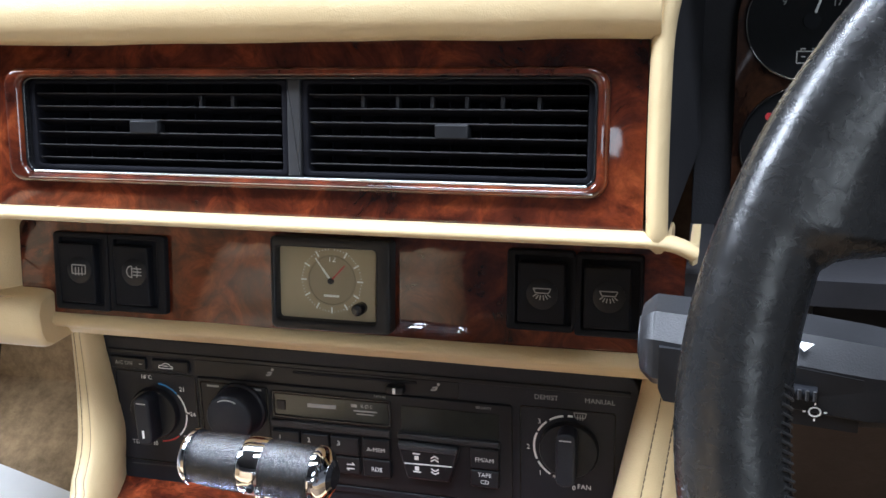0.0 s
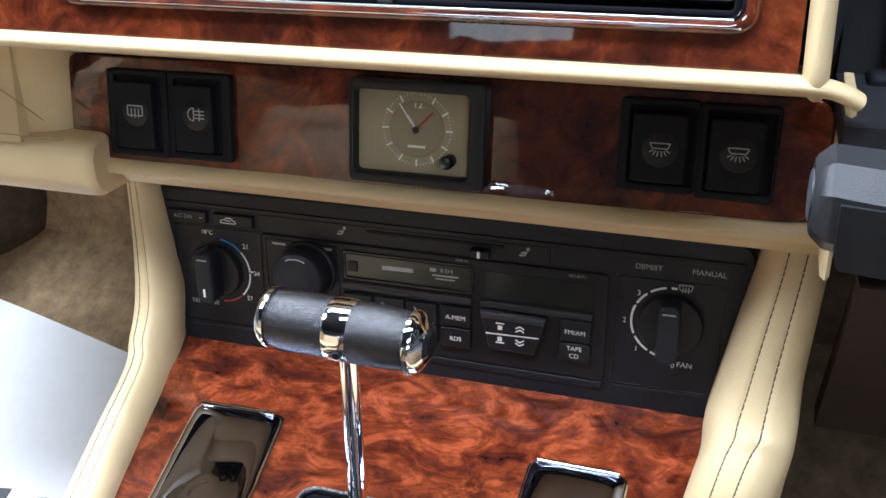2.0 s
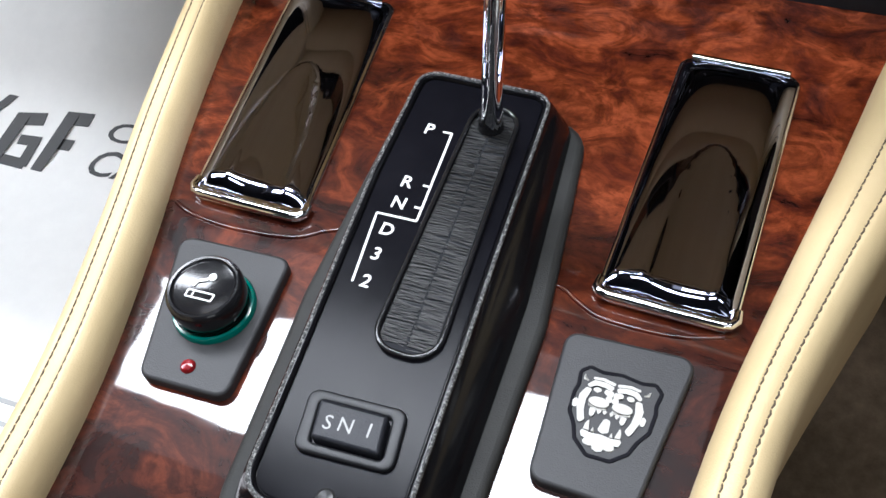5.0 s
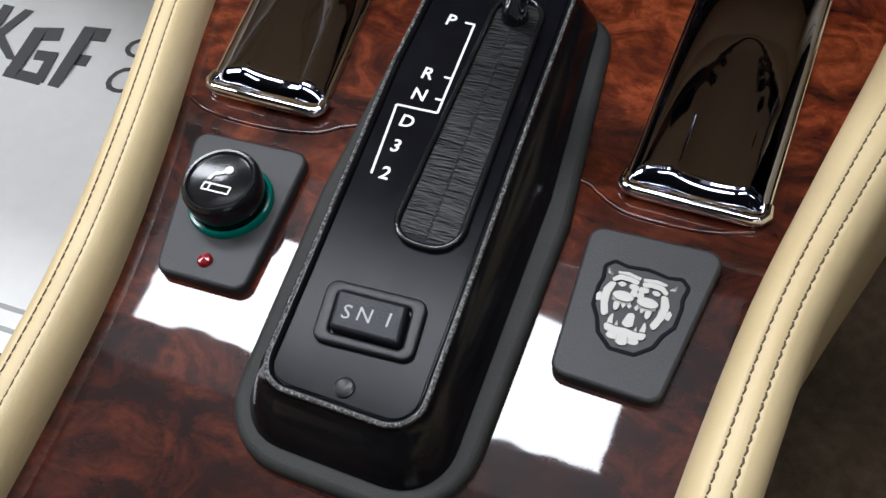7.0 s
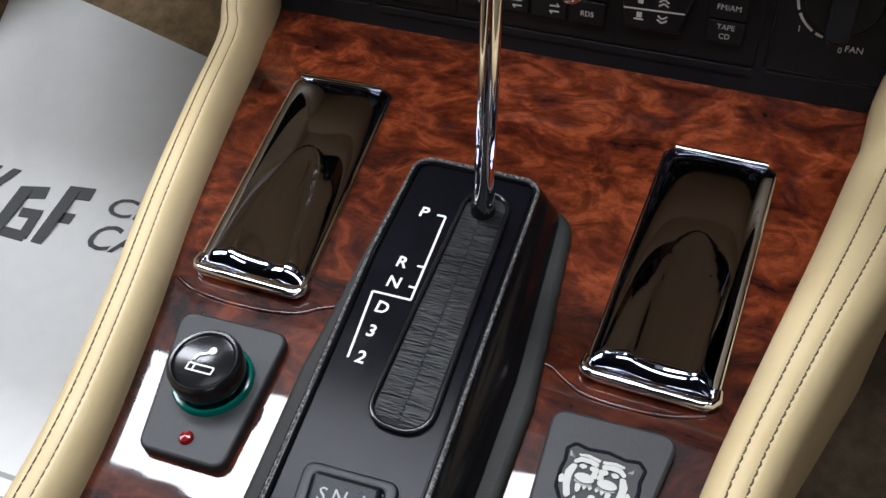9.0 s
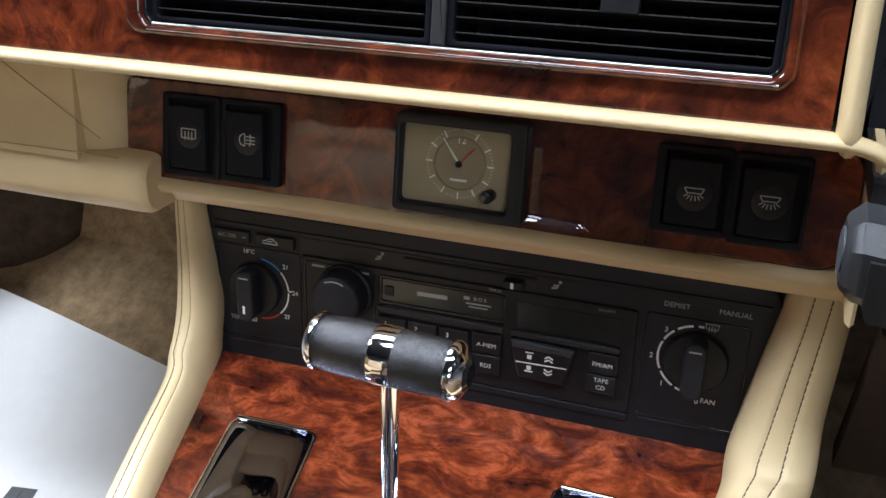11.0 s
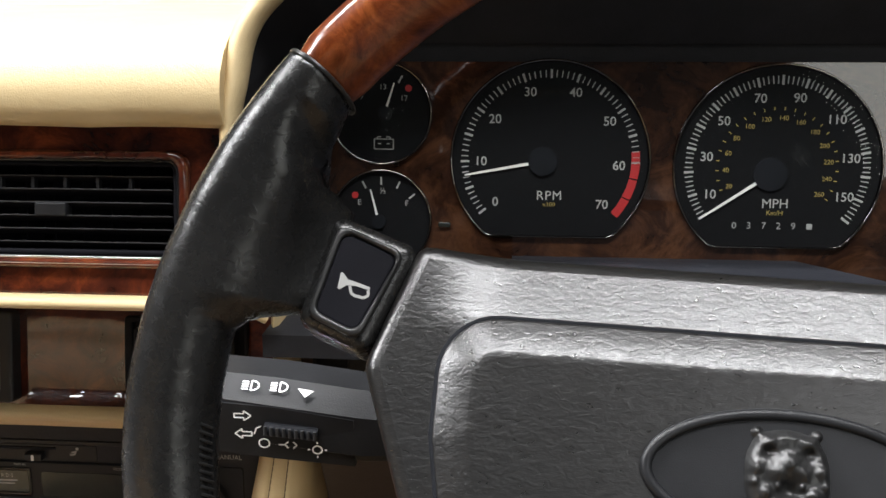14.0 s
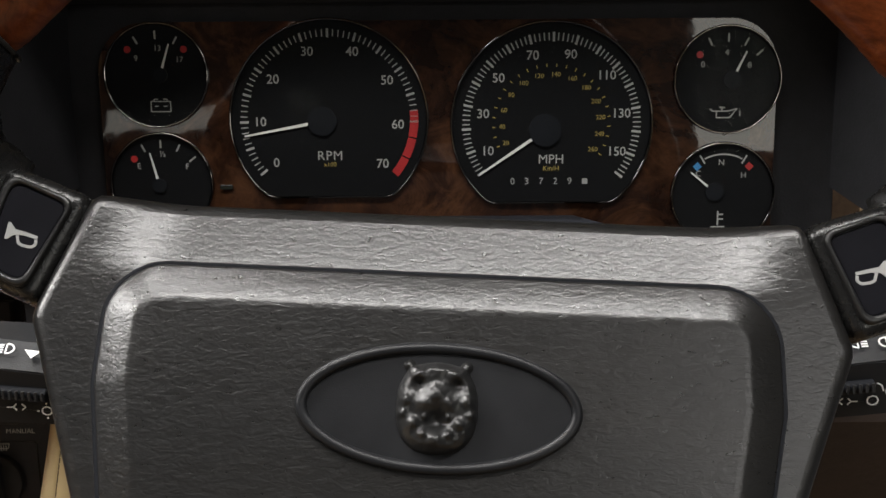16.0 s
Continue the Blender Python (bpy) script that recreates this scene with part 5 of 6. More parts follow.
def needle(d, cx, cy, tx, ty, wd=1.5, hub=6.0):
    part("needle", join(loops([[(cx + (tx - cx) * 0.0 - (ty - cy) * q, cy + (tx - cx) * q, w) for q in (-0.012 * wd, 0.012 * wd)] + [(tx - (ty - cy) * q, ty + (tx - cx) * q, w) for q in (0.006 * wd, -0.006 * wd)] for w in (-0.5, -0.1)])), WHITE, d)
    part("hub", lathe([(hub, -0.9), (hub, 0.1), (hub - 0.6, 0.15), (0.2, 0.15)], cx, cy, 30), BLACK_DEEP, d)


tach = dial("round black rev counter with white figures and red band", 225, -1.5, 54.5, -44)
part("fine_marks", ticks(225, -1.5, [218 - 256 * k / 70 for k in range(61) if k % 5], 45.4, 49.2, 0.62), DIAL_PRINT, tach)
part("main_marks", ticks(225, -1.5, [218 - 256 * k / 70 for k in range(0, 61, 5)], 44.8, 49.6, 1.25), DIAL_PRINT, tach)
part("red_band", strokes([arc(225, -1.5, 47.2, 6, -12, 10), arc(225, -1.5, 47.2, -13, -26, 8), arc(225, -1.5, 47.2, -27, -40, 8)], 4.6, -0.95), RED, tach)
for s, u, v in (("0", 195, -25.3), ("10", 186.6, -2.7), ("20", 194.4, 20.7), ("30", 213.6, 35.6), ("40", 238.5, 35.4), ("50", 257.4, 19.8), ("60", 263.1, -4.5), ("70", 254.3, -26.2)):
    part("figure", lettering(s, 4.9, u, v, -0.95, bold=0.05), DIAL_PRINT, tach)
part("legend", lettering("RPM", 5.0, 225, -21.6, -0.95, spacing=1.1), DIAL_PRINT, tach)
part("legend", lettering("x100", 2.4, 225, -26.4, -0.95), AMBER, tach)
part("counter", join(*[bar(213 + 6 * k, -32.8, 214.6 + 6 * k, -32.8, 2.0, -0.95) for k in range(5)]), DIAL_FACE, tach)
needle(tach, 221, -2.4, 177.8, -10.4, 1.8, 8)

spd = dial("round black speedometer with white and amber figures", 348.5, -4.5, 55.5, -48)
part("fine_marks", ticks(348.5, -4.5, [215 - 252 * k / 80 for k in range(81) if k % 5], 45.4, 49.6, 0.62), DIAL_PRINT, spd)
part("main_marks", ticks(348.5, -4.5, [215 - 252 * k / 80 for k in range(0, 81, 5)], 44.8, 50, 1.3), DIAL_PRINT, spd)
for s, u, v in (("10", 313, -19.6), ("30", 310.5, 1), ("50", 319, 20.5), ("70", 337.8, 32.7), ("90", 358.8, 33.1), ("110", 378.7, 21.7), ("130", 387.2, 0.8), ("150", 385, -20.3)):
    part("figure", lettering(s, 4.9, u, v, -0.95, bold=0.05), DIAL_PRINT, spd)
for k in range(1, 14):
    a = radians(203 - (k - 1) * 19.6)
    part("figure", lettering(str(20 * k), 2.5, 348.5 + 27.5 * math.cos(a), -4.5 + 27.0 * math.sin(a), -0.95), AMBER, spd)
part("amber_marks", ticks(348.5, -4.5, [203 - k * 9.8 for k in range(25)], 31.2, 33.0, 0.5), AMBER, spd)
part("legend", lettering("MPH", 5.0, 348.5, -24.4, -0.95), DIAL_PRINT, spd)
part("legend", lettering("Km/H", 2.6, 348.5, -29.4, -0.95), AMBER, spd)
part("odometer", join(*[lettering(c, 3.6, 327 + 8.0 * k, -36.6, -0.95) for k, c in enumerate("03729")], bar(366, -36.6, 369, -36.6, 3.0, -0.95)), GREYPRINT, spd)
needle(spd, 345, -8.2, 308, -33, 1.8, 9)

volt = dial("small round battery gauge with red marks", 130.5, 23.5, 28)
part("marks", ticks(130.5, 23.5, [120, 90, 60], 19.5, 24.0, 1.0), DIAL_PRINT, volt)
spots("red_mark", 130.5, 23.5, [138, 42], 20.8, volt)
for s, u, v in (("9", 119.5, 32.6), ("13", 131.6, 38.0), ("17", 143.4, 31.8)):
    part("figure", lettering(s, 3.0, u, v, -0.95), DIAL_PRINT, volt)
part("symbol", strokes([[(126.6, 3.6), (137.4, 3.6), (137.4, 9.2), (126.6, 9.2), (126.6, 3.6)], [(128.4, 9.2), (128.4, 10.4), (130.6, 10.4)], [(133.4, 10.4), (135.6, 10.4), (135.6, 9.2)], [(128.6, 6.6), (130.6, 6.6)], [(133.6, 6.6), (135.6, 6.6)]], 0.55, -0.95), DIAL_PRINT, volt)
needle(volt, 132.6, 23.6, 138, 40.4, 3.2, 4)

fuel = dial("small round fuel gauge with a red mark", 130.5, -36.5, 28)
part("marks", ticks(130.5, -36.5, [116, 90, 64, 38], 20, 24.4, 0.9), DIAL_PRINT, fuel)
spots("red_mark", 130.5, -36.5, [137], 20.5, fuel)
for s, u, v in (("E", 118, -26.6), ("½", 131.5, -20), ("F", 145, -27)):
    part("figure", lettering(s, 3.2, u, v, -0.95), DIAL_PRINT, fuel)
needle(fuel, 129, -37.5, 124.4, -19.2, 3.2, 4)

oil = dial("small round oil pressure gauge", 445.3, 19, 29)
part("marks", ticks(445.3, 19, [116, 90, 64, 40], 20.5, 25, 0.9), DIAL_PRINT, oil)
spots("red_mark", 445.3, 19, [139], 20.6, oil)
for s, u, v in (("0", 431.6, 27.2), ("4", 444.6, 33.6), ("8", 457.4, 26.6)):
    part("figure", lettering(s, 3.2, u, v, -0.95), DIAL_PRINT, oil)
part("symbol", strokes([[(436.4, 3.4), (437.6, 1.8), (440, 1.8), (440, -1.8), (447.4, -1.8), (451.4, 3.2), (446.4, 1.8), (440, 1.8)], [(443, 2.0), (443, 3.8)], [(441.6, 3.8), (444.6, 3.8)], [(453, 2), (453, -1)]], 0.6, -0.95), DIAL_PRINT, oil)
needle(oil, 448, 19, 455.4, 34.2, 3.2, 5)

tmp = dial("small round temperature gauge with blue and red marks", 445, -44.5, 28.5)
part("scale", strokes([arc(445, -44.5, 22.4, 118, 62, 12)], 0.8, -0.95), DIAL_PRINT, tmp)
part("marks", ticks(445, -44.5, [121, 59], 20, 25.4, 0.9), DIAL_PRINT, tmp)
part("cold_mark", ticks(445, -44.5, [133], 19.6, 23, 3.6), BLUE, tmp)
part("hot_mark", ticks(445, -44.5, [47], 19.6, 23, 3.6), RED, tmp)
for s, u, v in (("C", 431.2, -33), ("N", 444, -26.8), ("H", 456.6, -34)):
    part("figure", lettering(s, 3.2, u, v, -0.95), DIAL_PRINT, tmp)
part("symbol", strokes([[(443, -62), (443, -54)], [(443, -56), (446, -56)], [(443, -58.6), (446, -58.6)], [(439, -63), (447, -63)]], 0.8, -0.95), DIAL_PRINT, tmp)
needle(tmp, 440.5, -43.2, 427, -32.2, 3.2, 5)
part("fuel_lamp", prism(rrect(163, 170, -40, -37.2, 0.8, 2), -2, 0.4, 0.4), SMOKE, cluster, "small dark warning lamp")

# hood over the dials
shade = thing("binnacle_hood", WORLD, "black vinyl hood round the instruments", "hood")
inner = [at(VENT, *p) for p in hood]
backp = []
for i, p in enumerate(hood):
    u = max(82, min(506, p[0] + (16 if p[0] < 100 else 6 if p[0] > 460 else 0)))
    backp.append(at(DIALS, u, min(62, max(-82, p[1] + 6)) , -3))
rows = [[(a[0] + (4 if i < len(inner) / 2 else 2), a[1] + 4, a[2]) for i, a in enumerate(inner)]]
for f in (0.35, 0.7, 1.0):
    rows.append([tuple(Vector(a).lerp(Vector(b), f)) for a, b in zip(rows[0], backp)])
part("lining", loops(rows, False, False, False), SHROUD, shade, smooth=60)
part("sill", loops([[(x, y, z) for x, y in ((80, 530), (505, 530), (505, 625), (80, 625))] for z in (672, 684)]), SHROUD, shade)
part("column_shroud", stretch([(395, 720), (400, 655), (440, 640), (620, 630), (620, 705), (470, 735)], 205, 361, 6), BLACK_GRAIN, shade, "black steering column shroud", smooth=50)
pod = thing("column_switch_panel", DIALS, "black switch panel with a hazard switch beside the steering column", "switch panel")
part("side_pod", prism(rrect(92, 200, -138, -76, 4), -20, 12, 3), BLACK_DEEP, pod)
hz = part("hazard_switch", prism(rrect(113, 141, -134, -106, 2), 8, 14, 1.2), BLACK, pod)
part("symbol", strokes([[(121.6, -124), (132.2, -124), (127, -115), (121.6, -124)]], 0.9, 14), GREYPRINT, hz)

# ---- stalks ----
def stalk(flip, label):
    s = thing("column_stalk", Matrix.Translation((0, 0.008, 0.682)) @ Matrix.Diagonal((1, 1, 0.88, 1)) @ Matrix.Translation((0, 0, -0.690)), label, "stalk", "column stalks")
    X = (lambda x: 566 - x) if flip else (lambda x: x)
    prof = [(428, 698), (437, 708), (455, 709), (463, 699), (463, 681), (455, 673), (436, 671.5), (427.5, 679)]
    cy, cz = 446, 690
    rows = []
    for x, k, dz in ((66.5, 0.62, 3), (67.3, 0.70, 3), (71.0, 0.88, 3), (72.0, 0.90, 3), (110, 1.0, -2), (146, 0.98, -7), (175, 0.8, -9), (215, 0.6, -10)):
        rows.append([(X(x), cy + (y - cy) * k, cz + dz + (z - cz) * k) for y, z in prof])
    part("handle", loops(rows), STALK_GREY, s, smooth=24)
    part("end_cap", loops([[(X(x), cy + 9.5 * k * math.cos(2 * math.pi * j / 18), cz + 3 + 9.5 * k * math.sin(2 * math.pi * j / 18)) for j in range(18)] for x, k in ((67.4, 1.0), (66.0, 1.0), (65.7, 0.9))]), GREY_SOFT, s)
    part("front_face", loops([[(X(x), y - d, z) for x, y, z in ((74, 427.4, 680), (74, 428.2, 698), (110, 428.2, 695.5), (143, 428.4, 690), (143, 430.0, 666), (110, 428.6, 669.5), (76, 429.6, 673))] for d in (-3, 0.6)]), BLACK, s)
    part("thumb_wheel", tube([(X(106), 428.6, 684.6), (X(128), 429.0, 682.5)], 3.6, 14), BLACK_DEEP, s, "ribbed thumb wheel")
    for k in range(9):
        part("rib", tube([(X(107 + 2.55 * k), 424.9, 687.1 - 0.25 * k), (X(107 + 2.55 * k), 424.6, 683.1 - 0.25 * k)], 0.7, 6), GREY_PLATE, s)
    M2 = Matrix.Translation((0.001 * X(0), 0.4332, 0.7035)) @ Euler((math.atan2(8, 9.5), 0, 0)).to_matrix().to_4x4()
    sx = -1 if flip else 1
    lamp = lambda c: strokes([[(c + 0.6, -2.4), (c + 0.6, 2.4)], [(c + 0.6, 2.4)] + [(c + 0.6 + 3.2 * math.cos(radians(q)), 2.4 * math.sin(radians(q))) for q in range(60, -61, -20)] + [(c + 0.6, -2.4)]] + [[(c - 3.4, d), (c - 0.6, d)] for d in (-1.8, -0.6, 0.6, 1.8)], 0.7, 0)
    for geo in (lamp(99.5), lamp(111.5), loops([[(x, z + 1 - 0.06 * (x - 90), w) for x, z in ((119.5, 0.6), (126.5, 0), (123.1, -3.6))] for w in (0, 0.15)])):
        part("symbol", ([(sx * x, y - (abs(x) - 90) * 0.03, z + 0.5) for x, y, z in geo[0]], geo[1]), WHITE, s, m=M2)
    M3 = Matrix.Translation((0.001 * X(0), 0.4268, 0.6805)) @ Euler((radians(90), 0, 0)).to_matrix().to_4x4()
    for lines in ([[(94, 10), (98, 10), (98, 8.6), (101, 11), (98, 13.4), (98, 12), (94, 12), (94, 10)]], [[(101, 1), (97, 1), (97, -0.4), (94, 2), (97, 4.4), (97, 3), (101, 3), (101, 1)]], [[(102, 2), (103, 5), (105, 6)], arc(106, -2.5, 2.2, 0, 360, 12)],
                  [[(112, -3), (115, -3)], [(116, -1.4), (114.6, -3), (116, -4.6)], [(118, -1.4), (119.6, -3), (118, -4.6)]], [arc(128, -5, 2, 0, 360, 10), [(125, -5), (124, -5)], [(131, -5), (132, -5)], [(128, -2), (128, -1)], [(128, -8), (128, -9)]]):
        geo = strokes(lines, 0.6, 0)
        part("symbol", ([(sx * x, y, z + 0.3) for x, y, z in geo[0]], geo[1]), WHITE, s, m=M3)


stalk(False, "grey and black light stalk with white symbols")
stalk(True, "grey and black wiper stalk with white symbols")

# ---- steering wheel ----
wheel = thing("steering_wheel", WHEEL, "black leather steering wheel with a polished wood upper rim", "steering wheel")
R, r0 = 188.8, 14.0


def steepen(x, y, h):
    """The rim's plane stands steeper than the face of the hub."""
    f = max(0.0, min(1.0, (math.hypot(x, y + 8.5) - 150) / 24))
    d = 0.25 * (y + 8.5) * f * f * (3 - 2 * f)
    return (x * (1 - 0.0019 * d), y - 0.52 * d, h + d)


def rim(a0, a1, n, r, grip=0.0):
    rows = []
    for i in range(n + 1):
        a = radians(a0 + (a1 - a0) * i / n)
        c, s = math.cos(a), math.sin(a)
        rr = r + grip * math.sin(i * 0.9) * 0.3
        if i in (0, n):
            rr *= 0.9
        rows.append([steepen((R + rr * math.cos(q)) * c, (R + rr * math.cos(q)) * s - 8.5, rr * 1.08 * math.sin(q) - 10) for q in [2 * math.pi * k / 28 for k in range(28)]])
    return loops(rows)


part("wood_rim", rim(36, 144.5, 60, r0 - 1.3), RIM_WOOD, wheel, "glossy reddish-brown wooden upper rim")
REACH = [(145, 175.4), (149.5, 172), (152.6, 168.6), (154, 165), (155, 157), (156.4, 149), (159, 146), (168, 146), (170.2, 149), (171, 158), (171.4, 165), (172.2, 170), (173.4, 172.6), (178, 172.4), (188, 172.5), (200, 173), (225, 174)]


def grip(flip):
    """The leather part of the rim, which widens into the root of the spoke."""
    rows = []
    n = 240
    for i in range(n + 1):
        d = 145 + 80 * i / n
        k = max(j for j in range(len(REACH) - 1) if REACH[j][0] <= d + 1e-6)
        (a0, q0), (a1, q1) = REACH[k], REACH[k + 1]
        f = (d - a0) / (a1 - a0)
        f = f * f * (3 - 2 * f)
        ri, ro = q0 + (q1 - q0) * f, 202.5
        wide = max(0.0, min(1.0, (173 - ri) / 24))
        end = 0.93 if i in (0, n) else 1.0
        a = radians(180 - d if flip else d)
        row = []
        for j in range(36):
            q = 2 * math.pi * j / 36
            c, s = math.cos(q), math.sin(q)
            inn = max(0.0, -c)
            # the outer half keeps its round section; the inner half is drawn out into the spoke
            x = 188 + end * ((ro - 188) * c if c > 0 else -(188 - ri) * inn ** (1 - 0.2 * wide))
            h = 14.8 * end * math.copysign(abs(s) ** (1 - 0.2 * wide * inn), s) * (1 - 0.3 * wide * inn)
            # the root rolls over towards the upper opening
            f = max(0.0, min(1.0, (159.4 - 0.012 * max(0.0, x - 158) ** 2 - d) / 5.2))
            g = max(0.0, min(1.0, (d - 148) / 5))
            if s > 0:
                h -= 13 * (1 - math.sqrt(1 - 0.97 * f * f)) * g
            row.append(steepen(x * math.cos(a), x * math.sin(a) - 8.5, h - 10 + 0.2 * noise.noise((d * 0.4, j * 0.5, 1))))
        rows.append(row)
    return loops(rows)


part("leather_rim", grip(False), BLACK_LEATHER, wheel, "black leather rim widening into the spoke", smooth=60)
part("leather_rim", grip(True), BLACK_LEATHER, wheel, "black leather rim widening into the spoke", smooth=60)
for flip in (False, True):
    # the rolled edge where leather meets wood
    for d in (144.9, 225.2):
        a = radians(180 - d if flip else d)
        edge = [((188.4 + 13.7 * math.cos(q)), 14.2 * math.sin(q) - 10) for q in [2 * math.pi * k / 40 for k in range(40)]]
        part("rolled_edge", tube([steepen(x * math.cos(a), x * math.sin(a) - 8.5, h) for x, h in edge], 0.8, 8, True), BLACK_GLOSS_WORN, wheel, "worn shiny edge of the leather")
    # lacing along the inside of the leather rim
    lace = []
    for k in range(44):
        a = [radians((180 - d) if flip else d) for d in (185 + 0.9 * k, 185.45 + 0.9 * k)]
        p = [steepen((172.2 + u) * math.cos(e), (172.2 + u) * math.sin(e) - 8.5, h - 10) for e, u, h in ((a[0], 3.4, 8.6), (a[1], 0.6, 4.4))]
        lace.append(tube([p[0], tuple((Vector(p[0]) + Vector(p[1])) / 2 + Vector((0, 0, 0.9))), p[1]], 0.5, 6))
    part("lacing", join(*lace), BLACK_GLOSS_WORN, wheel, "black lacing along the rim seam")
part("lower_rim", rim(225.5, 314.5, 60, r0 - 1.3), RIM_WOOD, wheel)
for s in (1, -1):
    F2 = lambda pts: [(s * x, y) for x, y in pts][::s]
    hb = F2([(-141.5, 49.5), (-150, 12), (-126, 3), (-112, 39)])
    sp = part("spoke", prism(rpoly(hb, 5, 5), -24, -1.6, 4.5, 6), BLACK_LEATHER, wheel, smooth=60)
    hb2 = F2([(-137.5, 42.5), (-144, 15.5), (-129.5, 9.5), (-118.5, 35)])
    part("horn_bezel", border(rpoly(F2([(-139, 44.8), (-146, 14.2), (-128.6, 7.2), (-116.4, 36.6)]), 4, 4), rpoly(F2([(-137, 42.5), (-143.6, 15.8), (-129.6, 10), (-118.4, 35)]), 3.4, 4), -3, 0.6, 1.0), BLACK_GLOSS_WORN, sp)
    hbn = part("horn_button", prism(rpoly(hb2, 3.4, 4), -4, -0.6, 1.0), VENT_BLACK, sp)
    hx, hy = s * -131.6, 25.0
    q = s
    part("symbol", join(loops([[(hx + 0.88 * x * q, hy + 0.88 * y, w) for x, y in ((-5.6, 4.2), (-4.6, 4.0), (-2.8, 1.7), (0.5, 0.9), (5.6, -0.6), (5.4, -1.7), (0.4, -0.5), (-3.0, -0.4), (-5.2, -2.0), (-6.2, -1.8))] for w in (-0.6, -0.4)]), strokes([[(hx - 1.6 * q, hy - 0.4), (hx - 0.9 * q, hy - 2.9), (hx + 0.4 * q, hy - 3.6), (hx + 3.2 * q, hy - 4.1), (hx + 4.6 * q, hy - 3.2), (hx + 4.4 * q, hy - 1.6)]], 0.9, -0.6)), GREYPRINT, hbn)
hubo = matched(220, rpoly([(-95, -95), (95, -95), (106, -55), (126.5, 0), (112.5, 40.5), (-112.5, 40.5), (-126.5, 0), (-106, -55)], [20, 20, 60, 8, 5, 5, 8, 60], 6))
hubg = prism(hubo, -45, 0, 5, 5)


def brow(x, y):
    """How far the hub's upper edge rolls back, fading towards the spokes."""
    t = y - 11
    f = max(0.0, min(1.0, (121 - abs(x)) / 42))
    return 0.38 * (0 if t < 0 else t * t / 16 if t < 8 else t - 4) * max(0.1, f * f * (3 - 2 * f))


hubg = ([(x, y, w - (brow(x, y) if w > -20 else 0)) for x, y, w in hubg[0]], hubg[1][:-1])
cap = hubg[0][-len(hubo):]
rows = [cap]
for k in range(1, 13):
    f = k / 12
    row = [(x * (1 - 0.2 * f), y + (min(y, 14) * 0.95 - y) * f) for x, y, w in cap]
    rows.append([(x, y, -brow(x, y)) for x, y in row])
hubg = join(hubg, loops(rows, False, True))
part("hub", hubg, HUB_GRAIN, wheel, "grained black hub", smooth=60)
pado = rpoly([(-90, -92), (90, -92), (103, -20), (102.6, 17.6), (-102.6, 17.6), (-103, -20)], [18, 18, 22, 20, 20, 22], 8)
part("pad_seam", border(inset(pado, -0.9), inset(pado, 0.3), -8, 0.12, 0.1), BLACK_DEEP, wheel)
pad = loops([[(x, y, w) for x, y in inset(pado, d)] for d, w in ((0, -8), (0, -0.4), (0.3, 0.2), (0.9, 0.6), (10.2, 4.5), (11.0, 4.75), (11.8, 4.85), (12.8, 4.9))])
padp = part("airbag_pad", pad, HUB_GRAIN, wheel, "grained black airbag pad", smooth=60)
el = ring(0.6, -23.2, 42, 72, 19.2)
part("oval_ridge", border(el, inset(el, 3.4), 2, 6.9, 1.6, 4), BLACK, padp, "raised oval moulding")
part("oval_field", prism(inset(el, 3.0), 2, 5.25, 0.2), BLACK, padp)


def relief():
    """A moulded emblem: a broad face-like boss with two points on top, brow, muzzle and jaw ridges."""
    n, m = 60, 66
    rows = []
    lumps = ((0, 3.2, 2.6, 2.6), (-3.4, 0.2, 2.4, 2.0), (3.4, 0.2, 2.4, 2.0), (-5.6, 6.0, 1.7, -2.2), (5.6, 6.0, 1.7, -2.2), (-5.4, 8.2, 2.0, 1.6), (5.4, 8.2, 2.0, 1.6), (0, -5.0, 3.0, -2.8), (-3.2, -3.6, 0.9, 1.6), (3.2, -3.6, 0.9, 1.6), (0, -9.6, 2.8, 2.4),
             (-6.6, -5.4, 1.6, 1.8), (6.6, -5.4, 1.6, 1.8), (-9.0, 1.0, 1.8, 1.6), (9.0, 1.0, 1.8, 1.6), (-8.4, 11.3, 1.9, 2.9), (8.4, 11.3, 1.9, 2.9), (0, 10.0, 2.6, 1.0), (-3.8, -8.4, 1.2, 1.6), (3.8, -8.4, 1.2, 1.6), (-10.2, -2.8, 1.3, 1.5), (10.2, -2.8, 1.3, 1.5))
    for j in range(m + 1):
        y = -15.5 + 31 * j / m
        row = []
        for i in range(n + 1):
            x = -13.5 + 27 * i / n
            k = 1 - (abs(x) / 12.2) ** 2.4 - (abs(y + 0.8) / 13.6) ** 2.6
            h = 4.2 * min(1.0, max(0.0, k) * 2.2) ** 0.6
            for gx, gy, gr, gh in lumps:
                h += gh * math.exp(-((x - gx) ** 2 + (y - gy) ** 2) / (gr * gr)) * (1 if k > 0.02 or gy > 11 else 0.1)
            h += 0.25 * noise.noise((x * 0.8, y * 0.8, 2)) * (1 if k > 0 else 0)
            row.append((x, y - 22.5, 4.1 + max(h, -0.5)))
        rows.append(row)
    return loops(rows, False, False, False)


part("emblem", relief(), BLACK_GLOSS_WORN, padp, "moulded black emblem in relief", smooth=60)

# ---- paper mat in the passenger footwell ----
paper = thing("paper_floor_mat", WORLD, "white printed paper floor mat in the passenger footwell", "floor mat")


def mat_height(x, y):
    z = 151 if y < 600 else 151 + (y - 600) ** 2 / 330 if y < 720 else 194.6 + (y - 720) * 0.76
    return z + 1.6 * math.sin(0.017 * x + 0.008 * y)


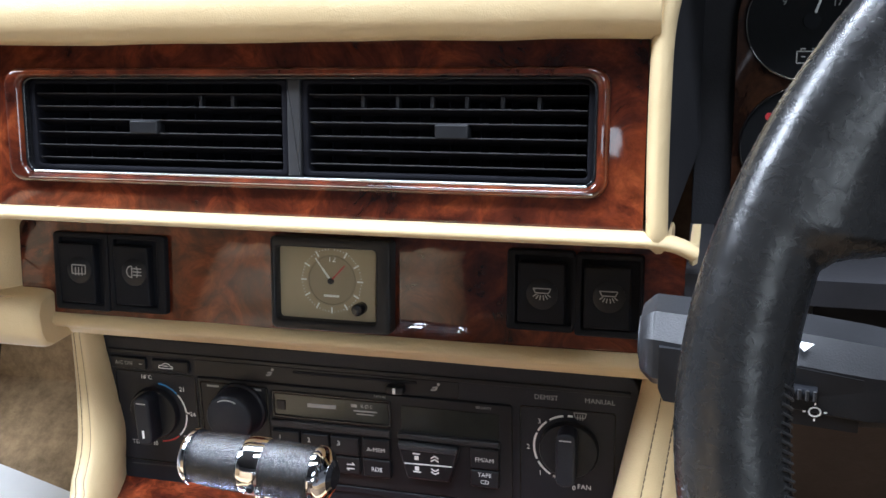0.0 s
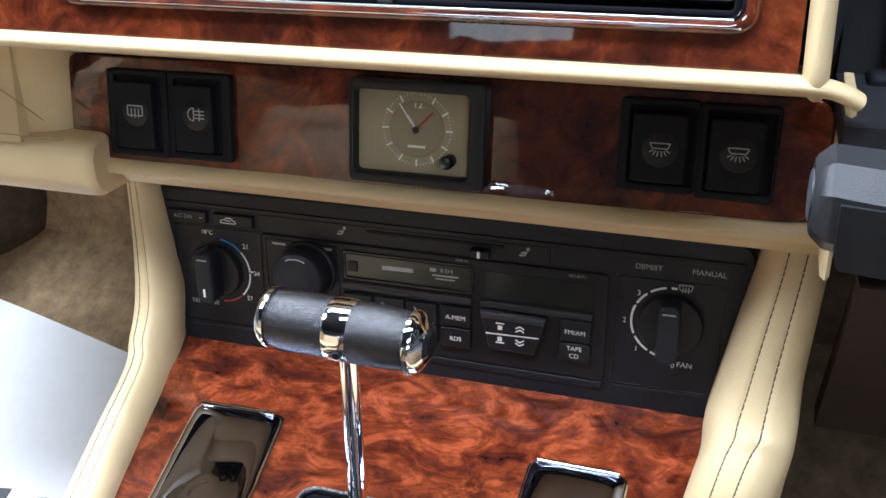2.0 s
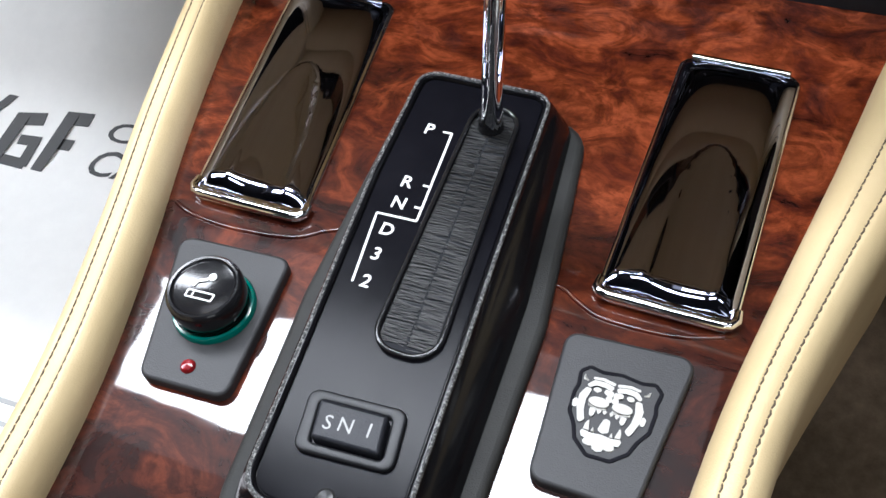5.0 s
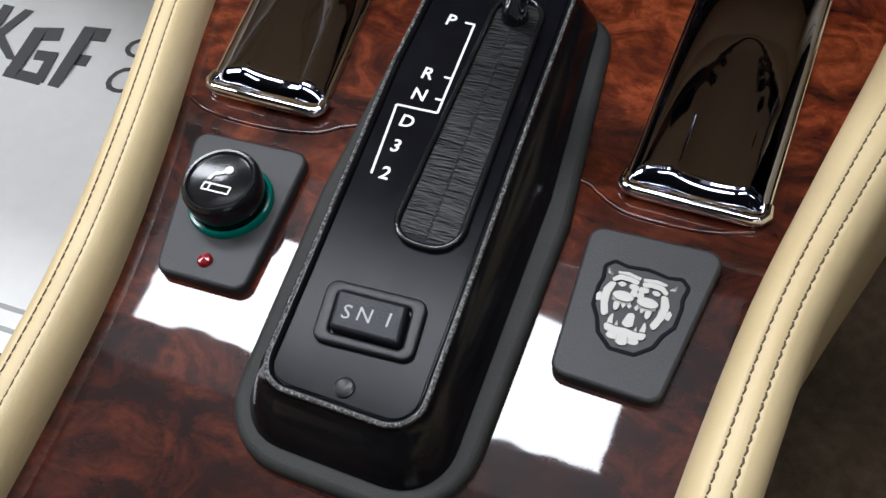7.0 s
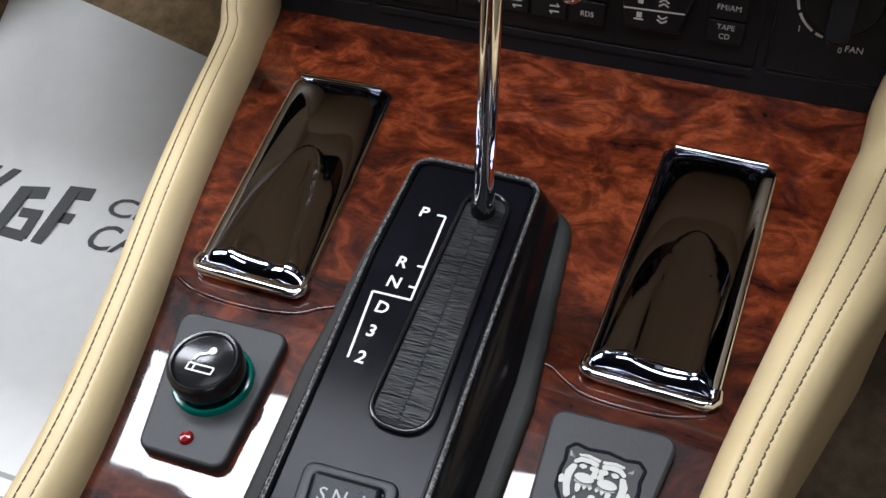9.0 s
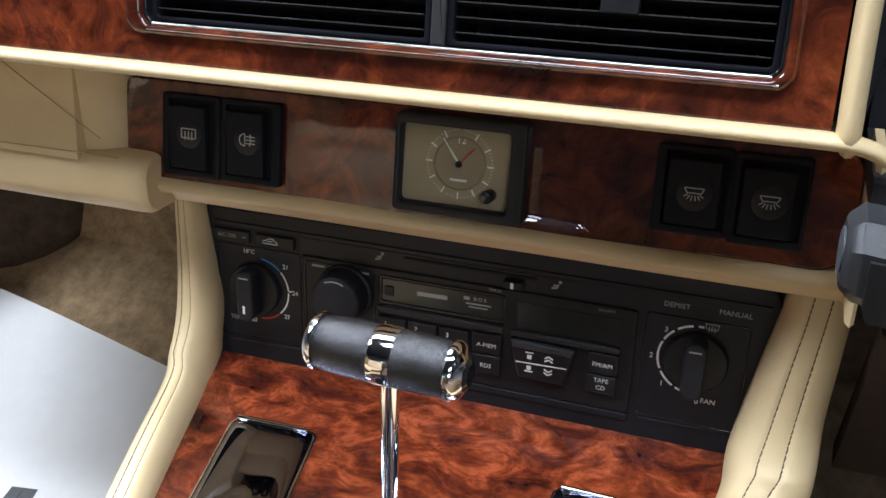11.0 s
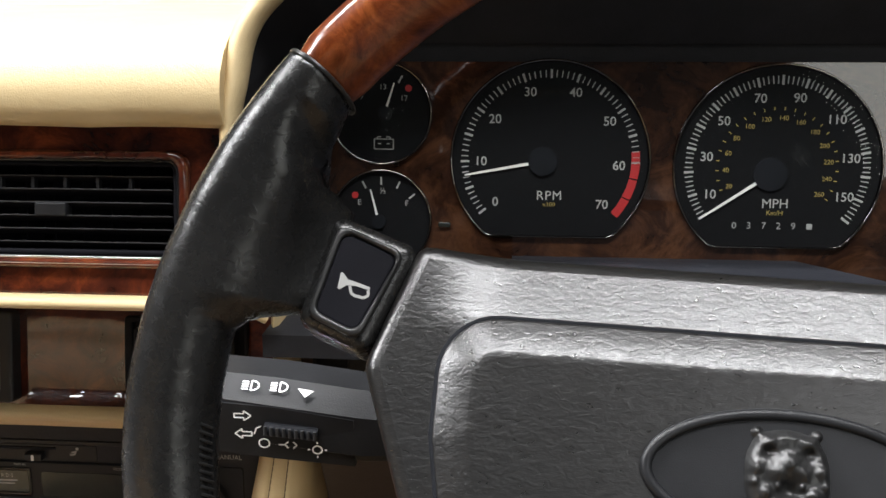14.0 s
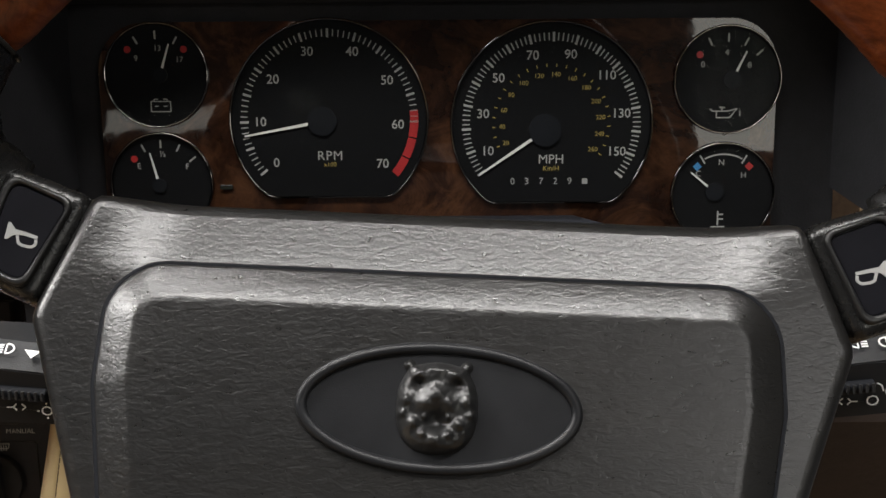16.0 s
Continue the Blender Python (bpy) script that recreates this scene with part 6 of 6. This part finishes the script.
rows = []
for i in range(41):
    f = i / 40
    row = []
    for k in range(25):
        g = k / 24
        x = -800 + 400 * g
        y = 405 + (884 - 60 * g - 405) * f - 18 * (1 - f) * (g - 0.5)
        row.append((x, y, mat_height(x, y)))
    rows.append(row)
sh = loops(rows, False, False, False)
lo = [(x, y, z - 1.2) for x, y, z in sh[0]]
part("sheet", join(sh, (lo, sh[1])), PAPER, paper, smooth=60)


def on_mat(pts):
    """A flat printed patch laid on the mat."""
    pts = [(x, y - 16) for x, y in pts]
    top = [(x, y, mat_height(x, y) + 0.9) for x, y in pts]
    return loops([[(x, y, z - 0.5) for x, y, z in top], top])


for patch in ([(-752, 690), (-735, 735), (-722, 735), (-739, 690)], [(-735, 708), (-708, 735), (-697, 735), (-726, 705)], [(-735, 708), (-706, 690), (-693, 690), (-724, 712)],
              [(-700, 673), (-690, 722), (-674, 722), (-686, 673)], [(-690, 722), (-656, 727), (-656, 716), (-688, 711)], [(-700, 683), (-655, 683), (-655, 673), (-700, 673)], [(-664, 676), (-662, 704), (-651, 704), (-652, 676)], [(-676, 704), (-651, 706), (-651, 697), (-676, 695)],
              [(-646, 675), (-634, 732), (-620, 732), (-633, 675)], [(-634, 732), (-604, 735), (-606, 724), (-636, 721)], [(-640, 708), (-614, 710), (-616, 700), (-642, 698)]):
    part("logo_patch", on_mat(patch), INK, paper, "dark slanted patch of a printed logo")

def print_on_mat(text, x0, x1, y0, hgt, skew=0.34, slope=0.07):
    """Slanted printed letters laid on the mat between x0 and x1."""
    vs, fs = lettering(text, hgt, 0, 0, 0, bold=0.25)
    lo, hi = min(p[0] for p in vs), max(p[0] for p in vs)
    base = min(p[1] for p in vs)
    out = []
    for u, v, w in vs:
        x = x0 + (u - lo) * (x1 - x0 - skew * hgt) / (hi - lo) + skew * (v - base)
        y = y0 + (v - base) + slope * (x - x0)
        out.append((x, y, mat_height(x, y) + 0.9 + w))
    return out, fs


# the start of two printed lines that run on under the console
part("letters", print_on_mat("Cla", -585, -521, 700, 16), INK, paper, "thin grey slanted letters")
part("letters", print_on_mat("CA", -591, -523, 667, 24), INK, paper, "grey slanted capitals")
for x0, x1, y in ((-520, -470, 449), (-530, -462, 431)):
    part("print_bar", on_mat([(x0, y), (x1, y + 2), (x1, y + 6), (x0, y + 4)]), GREYPRINT, paper)
